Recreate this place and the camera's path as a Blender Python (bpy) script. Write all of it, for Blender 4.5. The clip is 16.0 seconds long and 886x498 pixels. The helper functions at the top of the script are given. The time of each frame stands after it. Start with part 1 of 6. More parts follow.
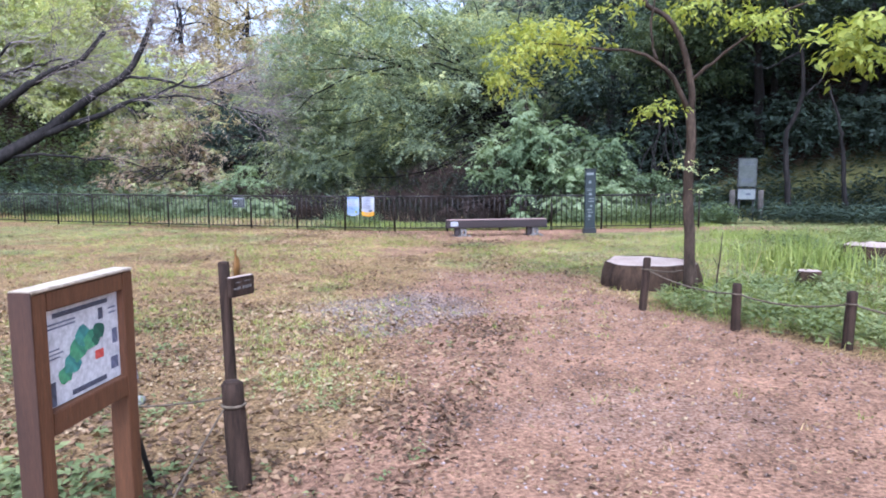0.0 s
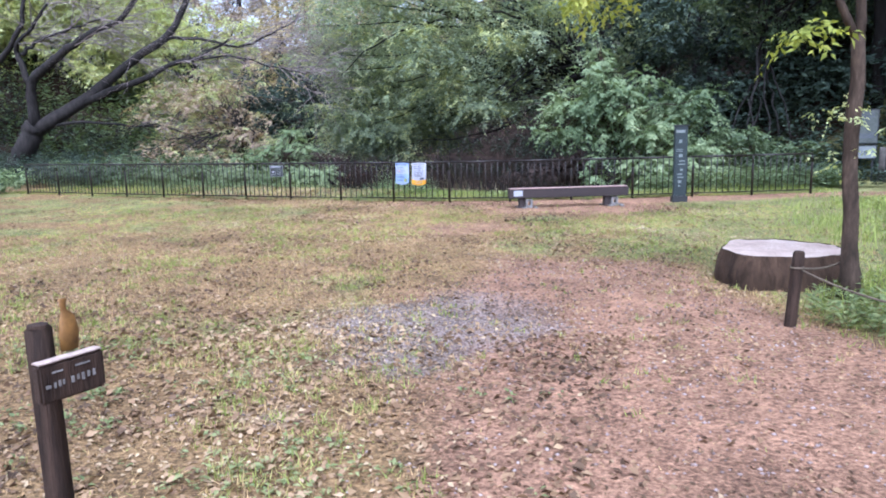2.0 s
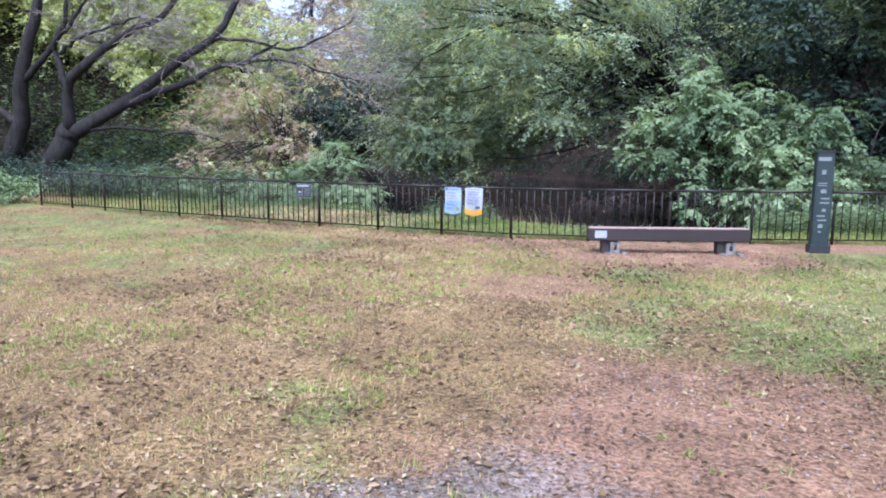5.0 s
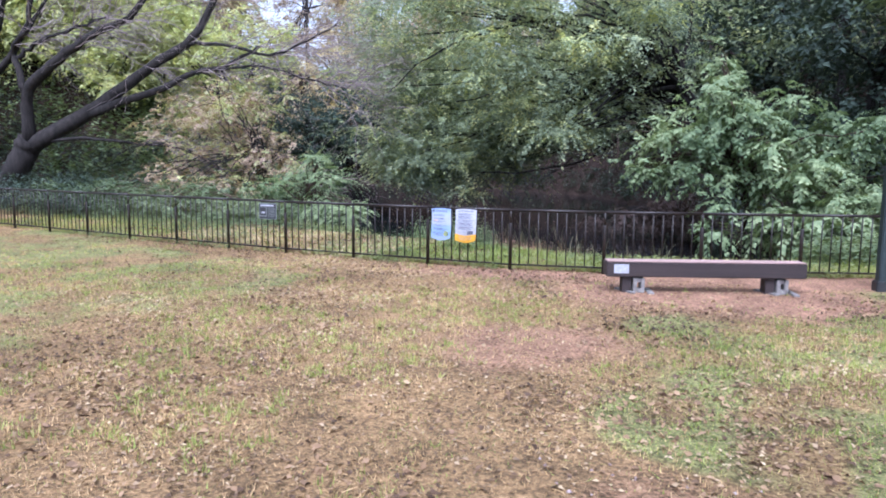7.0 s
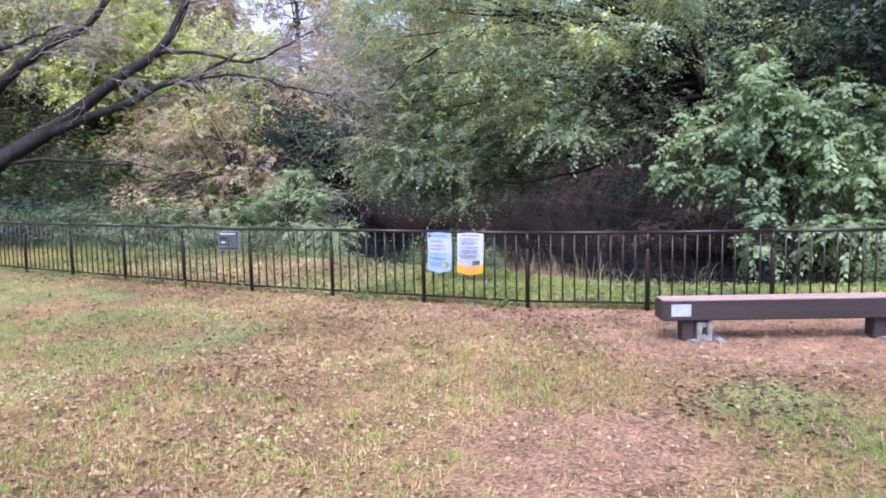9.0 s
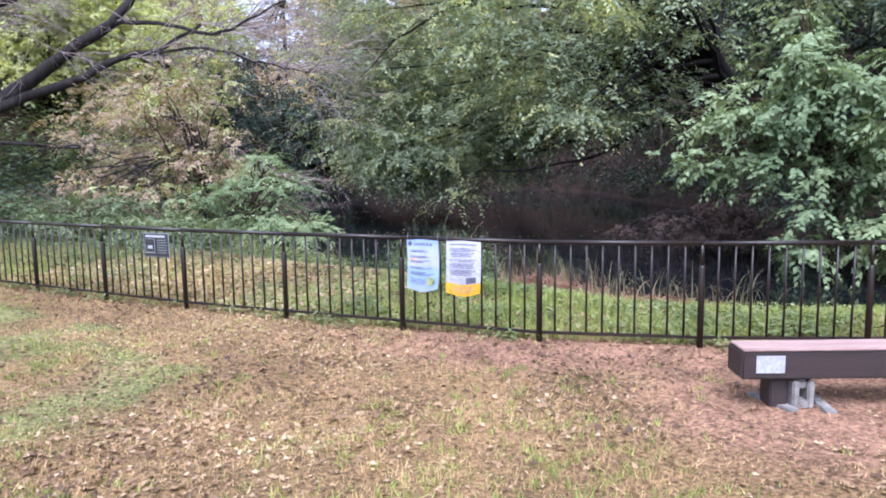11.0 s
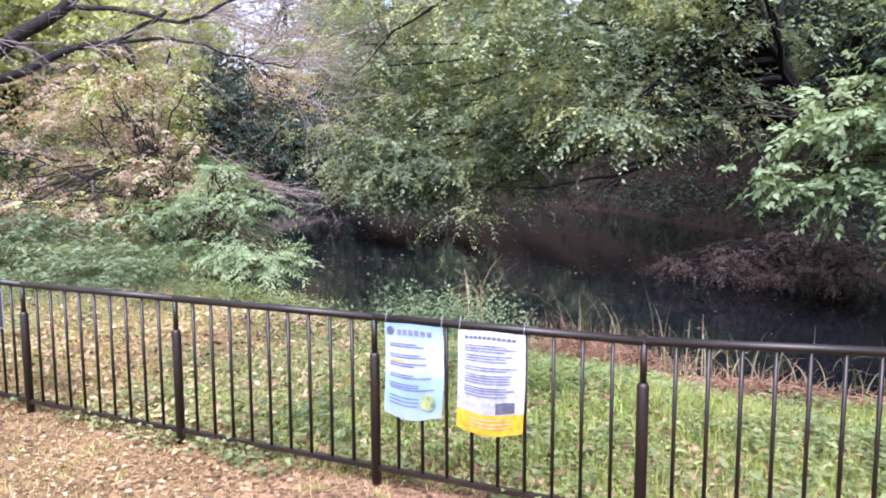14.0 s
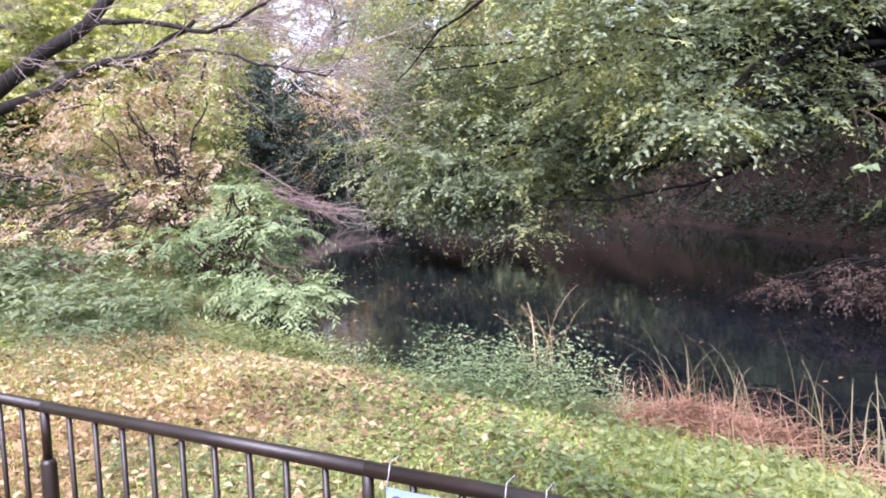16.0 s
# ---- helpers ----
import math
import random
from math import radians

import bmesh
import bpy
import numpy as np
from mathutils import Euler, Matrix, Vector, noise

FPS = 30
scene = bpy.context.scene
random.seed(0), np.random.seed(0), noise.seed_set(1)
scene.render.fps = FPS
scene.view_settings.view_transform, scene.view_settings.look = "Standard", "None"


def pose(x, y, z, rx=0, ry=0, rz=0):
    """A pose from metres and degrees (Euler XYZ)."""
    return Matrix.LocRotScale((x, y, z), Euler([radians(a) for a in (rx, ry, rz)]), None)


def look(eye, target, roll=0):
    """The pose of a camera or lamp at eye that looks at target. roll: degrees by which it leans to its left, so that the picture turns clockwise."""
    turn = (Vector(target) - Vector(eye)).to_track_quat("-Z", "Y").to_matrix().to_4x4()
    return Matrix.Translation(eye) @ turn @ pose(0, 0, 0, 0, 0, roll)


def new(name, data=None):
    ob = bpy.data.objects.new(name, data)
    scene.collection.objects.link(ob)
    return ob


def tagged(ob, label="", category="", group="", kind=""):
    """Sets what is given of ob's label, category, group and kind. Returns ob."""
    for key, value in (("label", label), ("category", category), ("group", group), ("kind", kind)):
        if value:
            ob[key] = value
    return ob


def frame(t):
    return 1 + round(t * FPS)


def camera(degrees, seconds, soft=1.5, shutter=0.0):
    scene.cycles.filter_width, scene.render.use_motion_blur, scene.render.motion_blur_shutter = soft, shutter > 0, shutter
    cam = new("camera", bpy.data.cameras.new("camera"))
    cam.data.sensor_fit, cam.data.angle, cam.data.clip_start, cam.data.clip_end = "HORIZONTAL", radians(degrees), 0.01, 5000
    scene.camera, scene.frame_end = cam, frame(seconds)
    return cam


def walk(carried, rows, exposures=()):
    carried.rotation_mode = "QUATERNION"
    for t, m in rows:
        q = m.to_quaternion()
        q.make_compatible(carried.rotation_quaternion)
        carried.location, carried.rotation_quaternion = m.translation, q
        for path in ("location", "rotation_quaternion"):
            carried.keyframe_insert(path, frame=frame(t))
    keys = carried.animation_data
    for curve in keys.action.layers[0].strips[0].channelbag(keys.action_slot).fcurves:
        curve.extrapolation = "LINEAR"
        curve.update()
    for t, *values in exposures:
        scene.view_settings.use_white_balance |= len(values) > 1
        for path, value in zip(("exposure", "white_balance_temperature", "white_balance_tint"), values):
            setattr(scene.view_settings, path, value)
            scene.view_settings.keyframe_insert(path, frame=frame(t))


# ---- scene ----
cam = camera(63.8, 16.0, soft=1.9)
METRES, EYE, TILT, LEAN, TURN = 15.2, 1.5, 0.0, 0.0, 13.7
ROWS = [
    (0.0, 0.0, 0.0, 0.0, -0.03, -6.37, 0.26),
    (0.5, 0.0005, 0.034, 0.0004, -0.31, -8.24, 1.1),
    (1.0, 0.0038, 0.0682, 0.0006, 3.03, -8.68, 0.72),
    (1.5, 0.0037, 0.1026, -0.0009, 3.03, -9.04, 0.05),
    (2.0, 0.0029, 0.137, -0.0011, 5.04, -9.34, 1.34),
    (2.5, 0.0028, 0.1697, -0.0005, 7.64, -10.65, 0.64),
    (3.0, -0.0002, 0.2028, -0.0007, 8.48, -10.12, 0.25),
    (3.5, -0.0014, 0.2362, -0.0012, 10.71, -8.9, 0.19),
    (4.0, -0.0036, 0.2682, -0.0005, 13.98, -8.59, -0.31),
    (4.5, -0.0052, 0.2998, 0.0001, 10.8, -8.54, -0.29),
    (7.0, -0.0181, 0.4546, 0.0008, 10.58, -6.99, -0.49),
    (7.5, -0.024, 0.4853, 0.0011, 10.32, -6.92, 0.65),
    (8.0, -0.0286, 0.5173, 0.0016, 11.74, -8.11, 0.86),
    (8.5, -0.0352, 0.549, 0.0022, 8.52, -8.1, 0.56),
    (9.0, -0.04, 0.5821, 0.0026, 10.49, -6.19, 1.29),
    (11.5, -0.0646, 0.7346, 0.0036, 9.64, -7.46, 0.89),
    (12.0, -0.0699, 0.7663, 0.0035, 12.8, -5.57, 0.95),
    (12.5, -0.0758, 0.7963, 0.0013, 11.68, -5.88, 0.27),
    (13.0, -0.081, 0.8263, 0.0022, 10.15, -7.06, 1.39),
    (13.5, -0.0846, 0.855, 0.0039, 10.82, -7.51, 0.58),
    (14.0, -0.0917, 0.8824, 0.0037, 10.16, -6.3, 0.23),
    (14.5, -0.0977, 0.9086, 0.0025, 9.98, -7.31, 1.14),
    (15.0, -0.1018, 0.9357, 0.0027, 12.51, -7.29, 1.55),
    (15.5, -0.1082, 0.9629, 0.0014, 12.7, -6.74, 0.74),
    (16.0, -0.1113, 0.9901, 0.0012, 14.59, -4.92, 1.99),
]
walk(cam, [(t, pose(0, 0, EYE, TILT, LEAN, TURN) @ pose(METRES * x, METRES * y, METRES * z, 90 + pitch, roll, yaw)) for t, x, y, z, yaw, pitch, roll in ROWS],
     [(0, 1.32, 4920, 18), (4.5, 1.33, 4850, 15), (9, 1.38, 5130, 24), (12.5, 1.59, 5180, 21), (16, 1.95, 5600, 29)])

# ---- light ----
world = bpy.data.worlds.new("sky")
scene.world = world
world.use_nodes = True
wn = world.node_tree
sky = wn.nodes.new("ShaderNodeTexSky")
sky.sky_type, sky.sun_disc = "NISHITA", False
SUN_ELEV, SUN_AZ = radians(56), radians(168)
sky.sun_elevation, sky.sun_rotation = SUN_ELEV, SUN_AZ
sky.air_density, sky.dust_density, sky.ozone_density = 1.0, 4.0, 1.0
pale = wn.nodes.new("ShaderNodeHueSaturation")
pale.inputs["Saturation"].default_value = 0.3
wn.links.new(sky.outputs[0], pale.inputs["Color"])
wn.links.new(pale.outputs[0], wn.nodes["Background"].inputs[0])
wn.nodes["Background"].inputs[1].default_value = 0.15
sun = new("sun", bpy.data.lights.new("sun", "SUN"))
sun.data.energy, sun.data.angle, sun.data.color = 2.2, radians(35), (1.0, 0.95, 0.88)
sun_dir = Vector((math.sin(SUN_AZ) * math.cos(SUN_ELEV), math.cos(SUN_AZ) * math.cos(SUN_ELEV), math.sin(SUN_ELEV)))
sun.matrix_world = look(sun_dir * 80, (0, 0, 0))

# ---- materials ----


def material(name):
    m = bpy.data.materials.new(name)
    m.use_nodes = True
    n = m.node_tree
    return m, n, n.nodes["Principled BSDF"], n.links.new


def ramp(n, stops):
    r = n.nodes.new("ShaderNodeValToRGB")
    while len(r.color_ramp.elements) < len(stops):
        r.color_ramp.elements.new(0.5)
    for e, (p, c) in zip(r.color_ramp.elements, stops):
        e.position, e.color = p, (*c, 1)
    return r


def tex_noise(n, scale, detail=4.0, rough=0.55, stretch=None):
    co = n.nodes.new("ShaderNodeTexCoord")
    t = n.nodes.new("ShaderNodeTexNoise")
    t.inputs["Scale"].default_value, t.inputs["Detail"].default_value, t.inputs["Roughness"].default_value = scale, detail, rough
    if stretch:
        mp = n.nodes.new("ShaderNodeMapping")
        mp.inputs["Scale"].default_value = stretch
        n.links.new(co.outputs["Object"], mp.inputs[0])
        n.links.new(mp.outputs[0], t.inputs["Vector"])
    else:
        n.links.new(co.outputs["Object"], t.inputs["Vector"])
    return t


def mixed(n, fac, a, b, mode="MIX"):
    m = n.nodes.new("ShaderNodeMix")
    m.data_type, m.blend_type = "RGBA", mode
    for slot, v in ((0, fac), (6, a), (7, b)):
        if isinstance(v, (float, int)):
            m.inputs[slot].default_value = v
        elif isinstance(v, tuple):
            m.inputs[slot].default_value = (*v, 1)
        else:
            n.links.new(v, m.inputs[slot])
    return m.outputs[2]


def bump(n, height, strength, dist=0.01):
    b = n.nodes.new("ShaderNodeBump")
    b.inputs["Strength"].default_value, b.inputs["Distance"].default_value = strength, dist
    n.links.new(height, b.inputs["Height"])
    return b.outputs[0]


def grained(name, dark, light, scale=6.0, stretch=None, rough=0.75, relief=0.4, metal=0.0, fine=40.0):
    """A surface with large stains and a fine grain."""
    m, n, p, link = material(name)
    a = tex_noise(n, scale, 5, 0.6, stretch)
    r = ramp(n, [(0.3, dark), (0.72, light)])
    link(a.outputs[0], r.inputs[0])
    f = tex_noise(n, fine, 3, 0.6, stretch)
    g = ramp(n, [(0.3, (0.62, 0.62, 0.62)), (0.7, (1.15, 1.15, 1.15))])
    link(f.outputs[0], g.inputs[0])
    link(mixed(n, 0.8, r.outputs[0], g.outputs[0], "MULTIPLY"), p.inputs["Base Color"])
    p.inputs["Roughness"].default_value, p.inputs["Metallic"].default_value = rough, metal
    p.inputs["Specular IOR Level"].default_value = 0.2 if rough > 0.7 else 0.5
    link(bump(n, f.outputs[0], relief), p.inputs["Normal"])
    return m


def leafy(name, stops, through_light=0.35, rough=0.6, gloss=0.25, shine=(1.25, 1.2, 0.6)):
    """Leaves: colours vary leaf by leaf and in larger drifts, with light coming through."""
    m, n, p, link = material(name)
    geo = n.nodes.new("ShaderNodeNewGeometry")
    big = tex_noise(n, 0.55, 3)
    mx = n.nodes.new("ShaderNodeMath")
    mx.operation = "MULTIPLY_ADD"
    link(geo.outputs["Random Per Island"], mx.inputs[0])
    mx.inputs[1].default_value = 0.55
    sub = n.nodes.new("ShaderNodeMath")
    sub.operation = "MULTIPLY_ADD"
    link(big.outputs[0], sub.inputs[0])
    sub.inputs[1].default_value, sub.inputs[2].default_value = 1.5, -0.52
    link(sub.outputs[0], mx.inputs[2])
    r = ramp(n, stops)
    link(mx.outputs[0], r.inputs[0])
    link(r.outputs[0], p.inputs["Base Color"])
    p.inputs["Roughness"].default_value = rough
    p.inputs["Specular IOR Level"].default_value = gloss
    tr = n.nodes.new("ShaderNodeBsdfTranslucent")
    link(mixed(n, 1.0, r.outputs[0], shine, "MULTIPLY"), tr.inputs[0])
    mix = n.nodes.new("ShaderNodeMixShader")
    mix.inputs[0].default_value = through_light
    link(p.outputs[0], mix.inputs[1])
    link(tr.outputs[0], mix.inputs[2])
    link(mix.outputs[0], n.nodes["Material Output"].inputs[0])
    return m


LEAF_MID = leafy("leaf_mid", [(0.0, (0.065, 0.09, 0.06)), (0.45, (0.205, 0.25, 0.16)), (0.8, (0.33, 0.375, 0.22)), (1.0, (0.48, 0.49, 0.22))], 0.46, 0.65, 0.18, (1.2, 1.15, 0.72))
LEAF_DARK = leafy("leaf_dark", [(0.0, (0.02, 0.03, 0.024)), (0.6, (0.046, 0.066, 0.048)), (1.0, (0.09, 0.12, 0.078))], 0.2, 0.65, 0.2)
LEAF_SHRUB = leafy("leaf_shrub", [(0.0, (0.065, 0.1, 0.05)), (0.5, (0.18, 0.235, 0.12)), (1.0, (0.36, 0.41, 0.22))], 0.42, 0.6, 0.22, (1.2, 1.2, 0.75))
LEAF_BUSH = leafy("leaf_bush", [(0.0, (0.05, 0.075, 0.035)), (0.5, (0.1, 0.135, 0.065)), (1.0, (0.2, 0.235, 0.12))], 0.35, 0.55, 0.3)
LEAF_YELLOW = leafy("leaf_yellow", [(0.0, (0.14, 0.17, 0.03)), (0.5, (0.31, 0.35, 0.07)), (1.0, (0.5, 0.48, 0.1))], 0.5)
LEAF_LIME = leafy("leaf_lime", [(0.0, (0.2, 0.245, 0.115)), (0.5, (0.42, 0.46, 0.22)), (1.0, (0.66, 0.63, 0.32))], 0.52)
LEAF_PINK = leafy("leaf_pink", [(0.0, (0.1, 0.08, 0.072)), (0.3, (0.24, 0.185, 0.155)), (0.65, (0.42, 0.33, 0.265)), (0.85, (0.42, 0.37, 0.24)), (1.0, (0.4, 0.4, 0.2))], 0.42)
LEAF_TAN = leafy("leaf_tan", [(0.0, (0.1, 0.075, 0.055)), (0.35, (0.25, 0.18, 0.13)), (0.65, (0.39, 0.3, 0.215)), (0.8, (0.4, 0.35, 0.22)), (1.0, (0.38, 0.39, 0.18))], 0.42)
LEAF_OCHRE = leafy("leaf_ochre", [(0.0, (0.16, 0.13, 0.09)), (0.4, (0.38, 0.31, 0.2)), (0.75, (0.54, 0.46, 0.27)), (1.0, (0.58, 0.54, 0.26))], 0.5)
LEAF_BROWN = leafy("leaf_brown", [(0.0, (0.04, 0.028, 0.024)), (0.6, (0.078, 0.054, 0.046)), (1.0, (0.15, 0.11, 0.093))], 0.2, 0.7, 0.15)
# bank litter, darkened for the shade under the leaning trees
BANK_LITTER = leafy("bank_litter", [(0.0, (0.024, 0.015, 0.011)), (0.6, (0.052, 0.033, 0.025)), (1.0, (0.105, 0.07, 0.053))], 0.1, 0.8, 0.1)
GRASS_DRY = leafy("grass_dry", [(0.0, (0.09, 0.085, 0.035)), (0.35, (0.25, 0.17, 0.085)), (0.7, (0.53, 0.37, 0.185)), (1.0, (0.27, 0.23, 0.08))], 0.2, 0.7)
GRASS_GREEN = leafy("grass_green", [(0.0, (0.09, 0.125, 0.025)), (0.5, (0.24, 0.29, 0.068)), (0.85, (0.4, 0.41, 0.13)), (1.0, (0.52, 0.45, 0.21))], 0.32, 0.6)
CLOVER = leafy("clover_leaf", [(0.0, (0.09, 0.125, 0.04)), (0.5, (0.21, 0.26, 0.085)), (0.85, (0.36, 0.4, 0.16)), (1.0, (0.48, 0.44, 0.22))], 0.35)
LITTER_PALE = leafy("pale_fallen_leaf", [(0.0, (0.1, 0.065, 0.038)), (0.4, (0.25, 0.175, 0.1)), (0.8, (0.4, 0.305, 0.18)), (1.0, (0.5, 0.41, 0.27))], 0.1, 0.7)
WEED = leafy("weed_leaf", [(0.0, (0.075, 0.1, 0.04)), (0.5, (0.165, 0.2, 0.08)), (0.85, (0.28, 0.3, 0.135)), (1.0, (0.36, 0.33, 0.17))], 0.38)
LITTER = leafy("fallen_leaf", [(0.0, (0.034, 0.021, 0.014)), (0.35, (0.09, 0.054, 0.03)), (0.6, (0.21, 0.13, 0.07)), (0.85, (0.33, 0.225, 0.125)), (1.0, (0.42, 0.33, 0.21))], 0.1, 0.7)
REED = leafy("reed_blade", [(0.0, (0.08, 0.085, 0.04)), (0.5, (0.16, 0.15, 0.08)), (1.0, (0.3, 0.245, 0.15))], 0.3)
RED_GRASS = leafy("dead_grass", [(0.0, (0.08, 0.043, 0.028)), (0.5, (0.24, 0.135, 0.085)), (1.0, (0.43, 0.3, 0.2))], 0.2, 0.7)
BARK_DARK = grained("bark_dark", (0.006, 0.005, 0.0045), (0.021, 0.0175, 0.016), 9, (1, 1, 0.25), 0.9, 0.8)
BARK_GREY = grained("bark_grey", (0.01, 0.0085, 0.0078), (0.038, 0.032, 0.029), 9, (1, 1, 0.25), 0.9, 0.9)
BARK_TAN = grained("bark_tan", (0.022, 0.0145, 0.0095), (0.085, 0.058, 0.04), 10, (1, 1, 0.3), 0.9, 0.8)
TWIG = grained("twig_grey", (0.17, 0.135, 0.122), (0.36, 0.3, 0.275), 8, None, 0.9, 0.2)
DEAD_TWIG = grained("dead_twig", (0.2, 0.135, 0.12), (0.44, 0.34, 0.31), 6, None, 0.9, 0.2)
METAL = grained("brown_painted_steel", (0.007, 0.0042, 0.0028), (0.018, 0.0102, 0.0062), 5, None, 0.44, 0.08)
METAL.node_tree.nodes["Principled BSDF"].inputs["Specular IOR Level"].default_value = 0.4
# bench timber twice: dark for shaded sides, pale for the skylit top
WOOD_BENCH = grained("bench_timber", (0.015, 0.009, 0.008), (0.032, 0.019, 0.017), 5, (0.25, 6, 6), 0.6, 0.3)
WOOD_BENCH_LIT = grained("bench_lit_top", (0.2, 0.125, 0.105), (0.4, 0.275, 0.235), 5, (0.25, 6, 6), 0.7, 0.3)
STUMP_BARK = grained("stump_bark", (0.016, 0.009, 0.005), (0.07, 0.042, 0.025), 8, (1, 1, 0.3), 0.9, 0.9)
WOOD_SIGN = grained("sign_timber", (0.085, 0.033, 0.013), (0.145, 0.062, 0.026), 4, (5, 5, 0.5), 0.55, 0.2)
# darker copy of the sign timber, shade put into the colour
WOOD_SIGN_SHADED = grained("sign_timber_shaded", (0.035, 0.016, 0.01), (0.07, 0.032, 0.018), 4, (5, 5, 0.5), 0.6, 0.2)
WOOD_TOP = grained("sign_pale_top", (0.3, 0.24, 0.17), (0.5, 0.42, 0.32), 5, None, 0.7, 0.2)
WOOD_POST = grained("weathered_post", (0.014, 0.008, 0.0052), (0.06, 0.036, 0.024), 7, (4, 4, 0.4), 0.85, 0.7)
WOOD_CUT = grained("cut_wood", (0.27, 0.2, 0.165), (0.46, 0.37, 0.31), 3, None, 0.8, 0.3)
ORANGE_WOOD = grained("ochre_wood", (0.13, 0.06, 0.012), (0.28, 0.14, 0.032), 12, None, 0.6, 0.2)
CONCRETE = grained("concrete", (0.12, 0.11, 0.1), (0.26, 0.24, 0.22), 9, None, 0.9, 0.5)
PALE_STONE = grained("pale_stone", (0.17, 0.165, 0.14), (0.31, 0.3, 0.26), 14, None, 0.9, 0.4)
ROPE = grained("rope", (0.06, 0.045, 0.03), (0.16, 0.125, 0.088), 30, None, 0.9, 0.5)
GREEN_DARK = grained("dark_green_paint", (0.01, 0.017, 0.018), (0.02, 0.03, 0.031), 5, None, 0.5, 0.05)
BLACK = grained("black_paint", (0.012, 0.012, 0.013), (0.022, 0.022, 0.024), 8, None, 0.5, 0.05)
PAPER = grained("paper", (0.3, 0.305, 0.335), (0.36, 0.36, 0.385), 8, None, 0.45, 0.05)
PAPER_YELLOW = grained("paper_yellow", (0.58, 0.27, 0.01), (0.64, 0.34, 0.02), 10, None, 0.45, 0.05)
MAP_PAPER = grained("map_paper", (0.56, 0.55, 0.56), (0.64, 0.63, 0.63), 8, None, 0.45, 0.0)
INK = grained("ink_grey", (0.05, 0.055, 0.08), (0.09, 0.095, 0.13), 20, None, 0.6, 0.0)
INK_PALE = grained("ink_pale", (0.1, 0.105, 0.16), (0.15, 0.16, 0.23), 20, None, 0.6, 0.0)
MAP_GREEN = grained("map_green", (0.03, 0.18, 0.13), (0.12, 0.36, 0.16), 9, None, 0.5, 0.0)
LEAFLET_BLUE = grained("leaflet_blue", (0.13, 0.17, 0.3), (0.24, 0.29, 0.43), 9, None, 0.3, 0.05)
MAP_TEAL = grained("map_teal", (0.03, 0.17, 0.19), (0.1, 0.32, 0.24), 12, None, 0.5, 0.0)
MAP_DARK = grained("map_dark_green", (0.01, 0.07, 0.05), (0.03, 0.13, 0.08), 9, None, 0.5, 0.0)
MAP_RED = grained("map_red", (0.5, 0.06, 0.05), (0.6, 0.1, 0.08), 9, None, 0.5, 0.0)
# information sign panel and posts, canopy shade put into their colours
SHADED_PANEL = grained("shaded_panel", (0.06, 0.066, 0.06), (0.105, 0.115, 0.102), 6, None, 0.75, 0.05)
SHADED_POST = grained("shaded_grey_timber", (0.045, 0.04, 0.035), (0.11, 0.098, 0.085), 9, None, 0.9, 0.4)
GREY_PANEL = grained("grey_panel", (0.13, 0.145, 0.14), (0.21, 0.225, 0.215), 6, None, 0.6, 0.05)


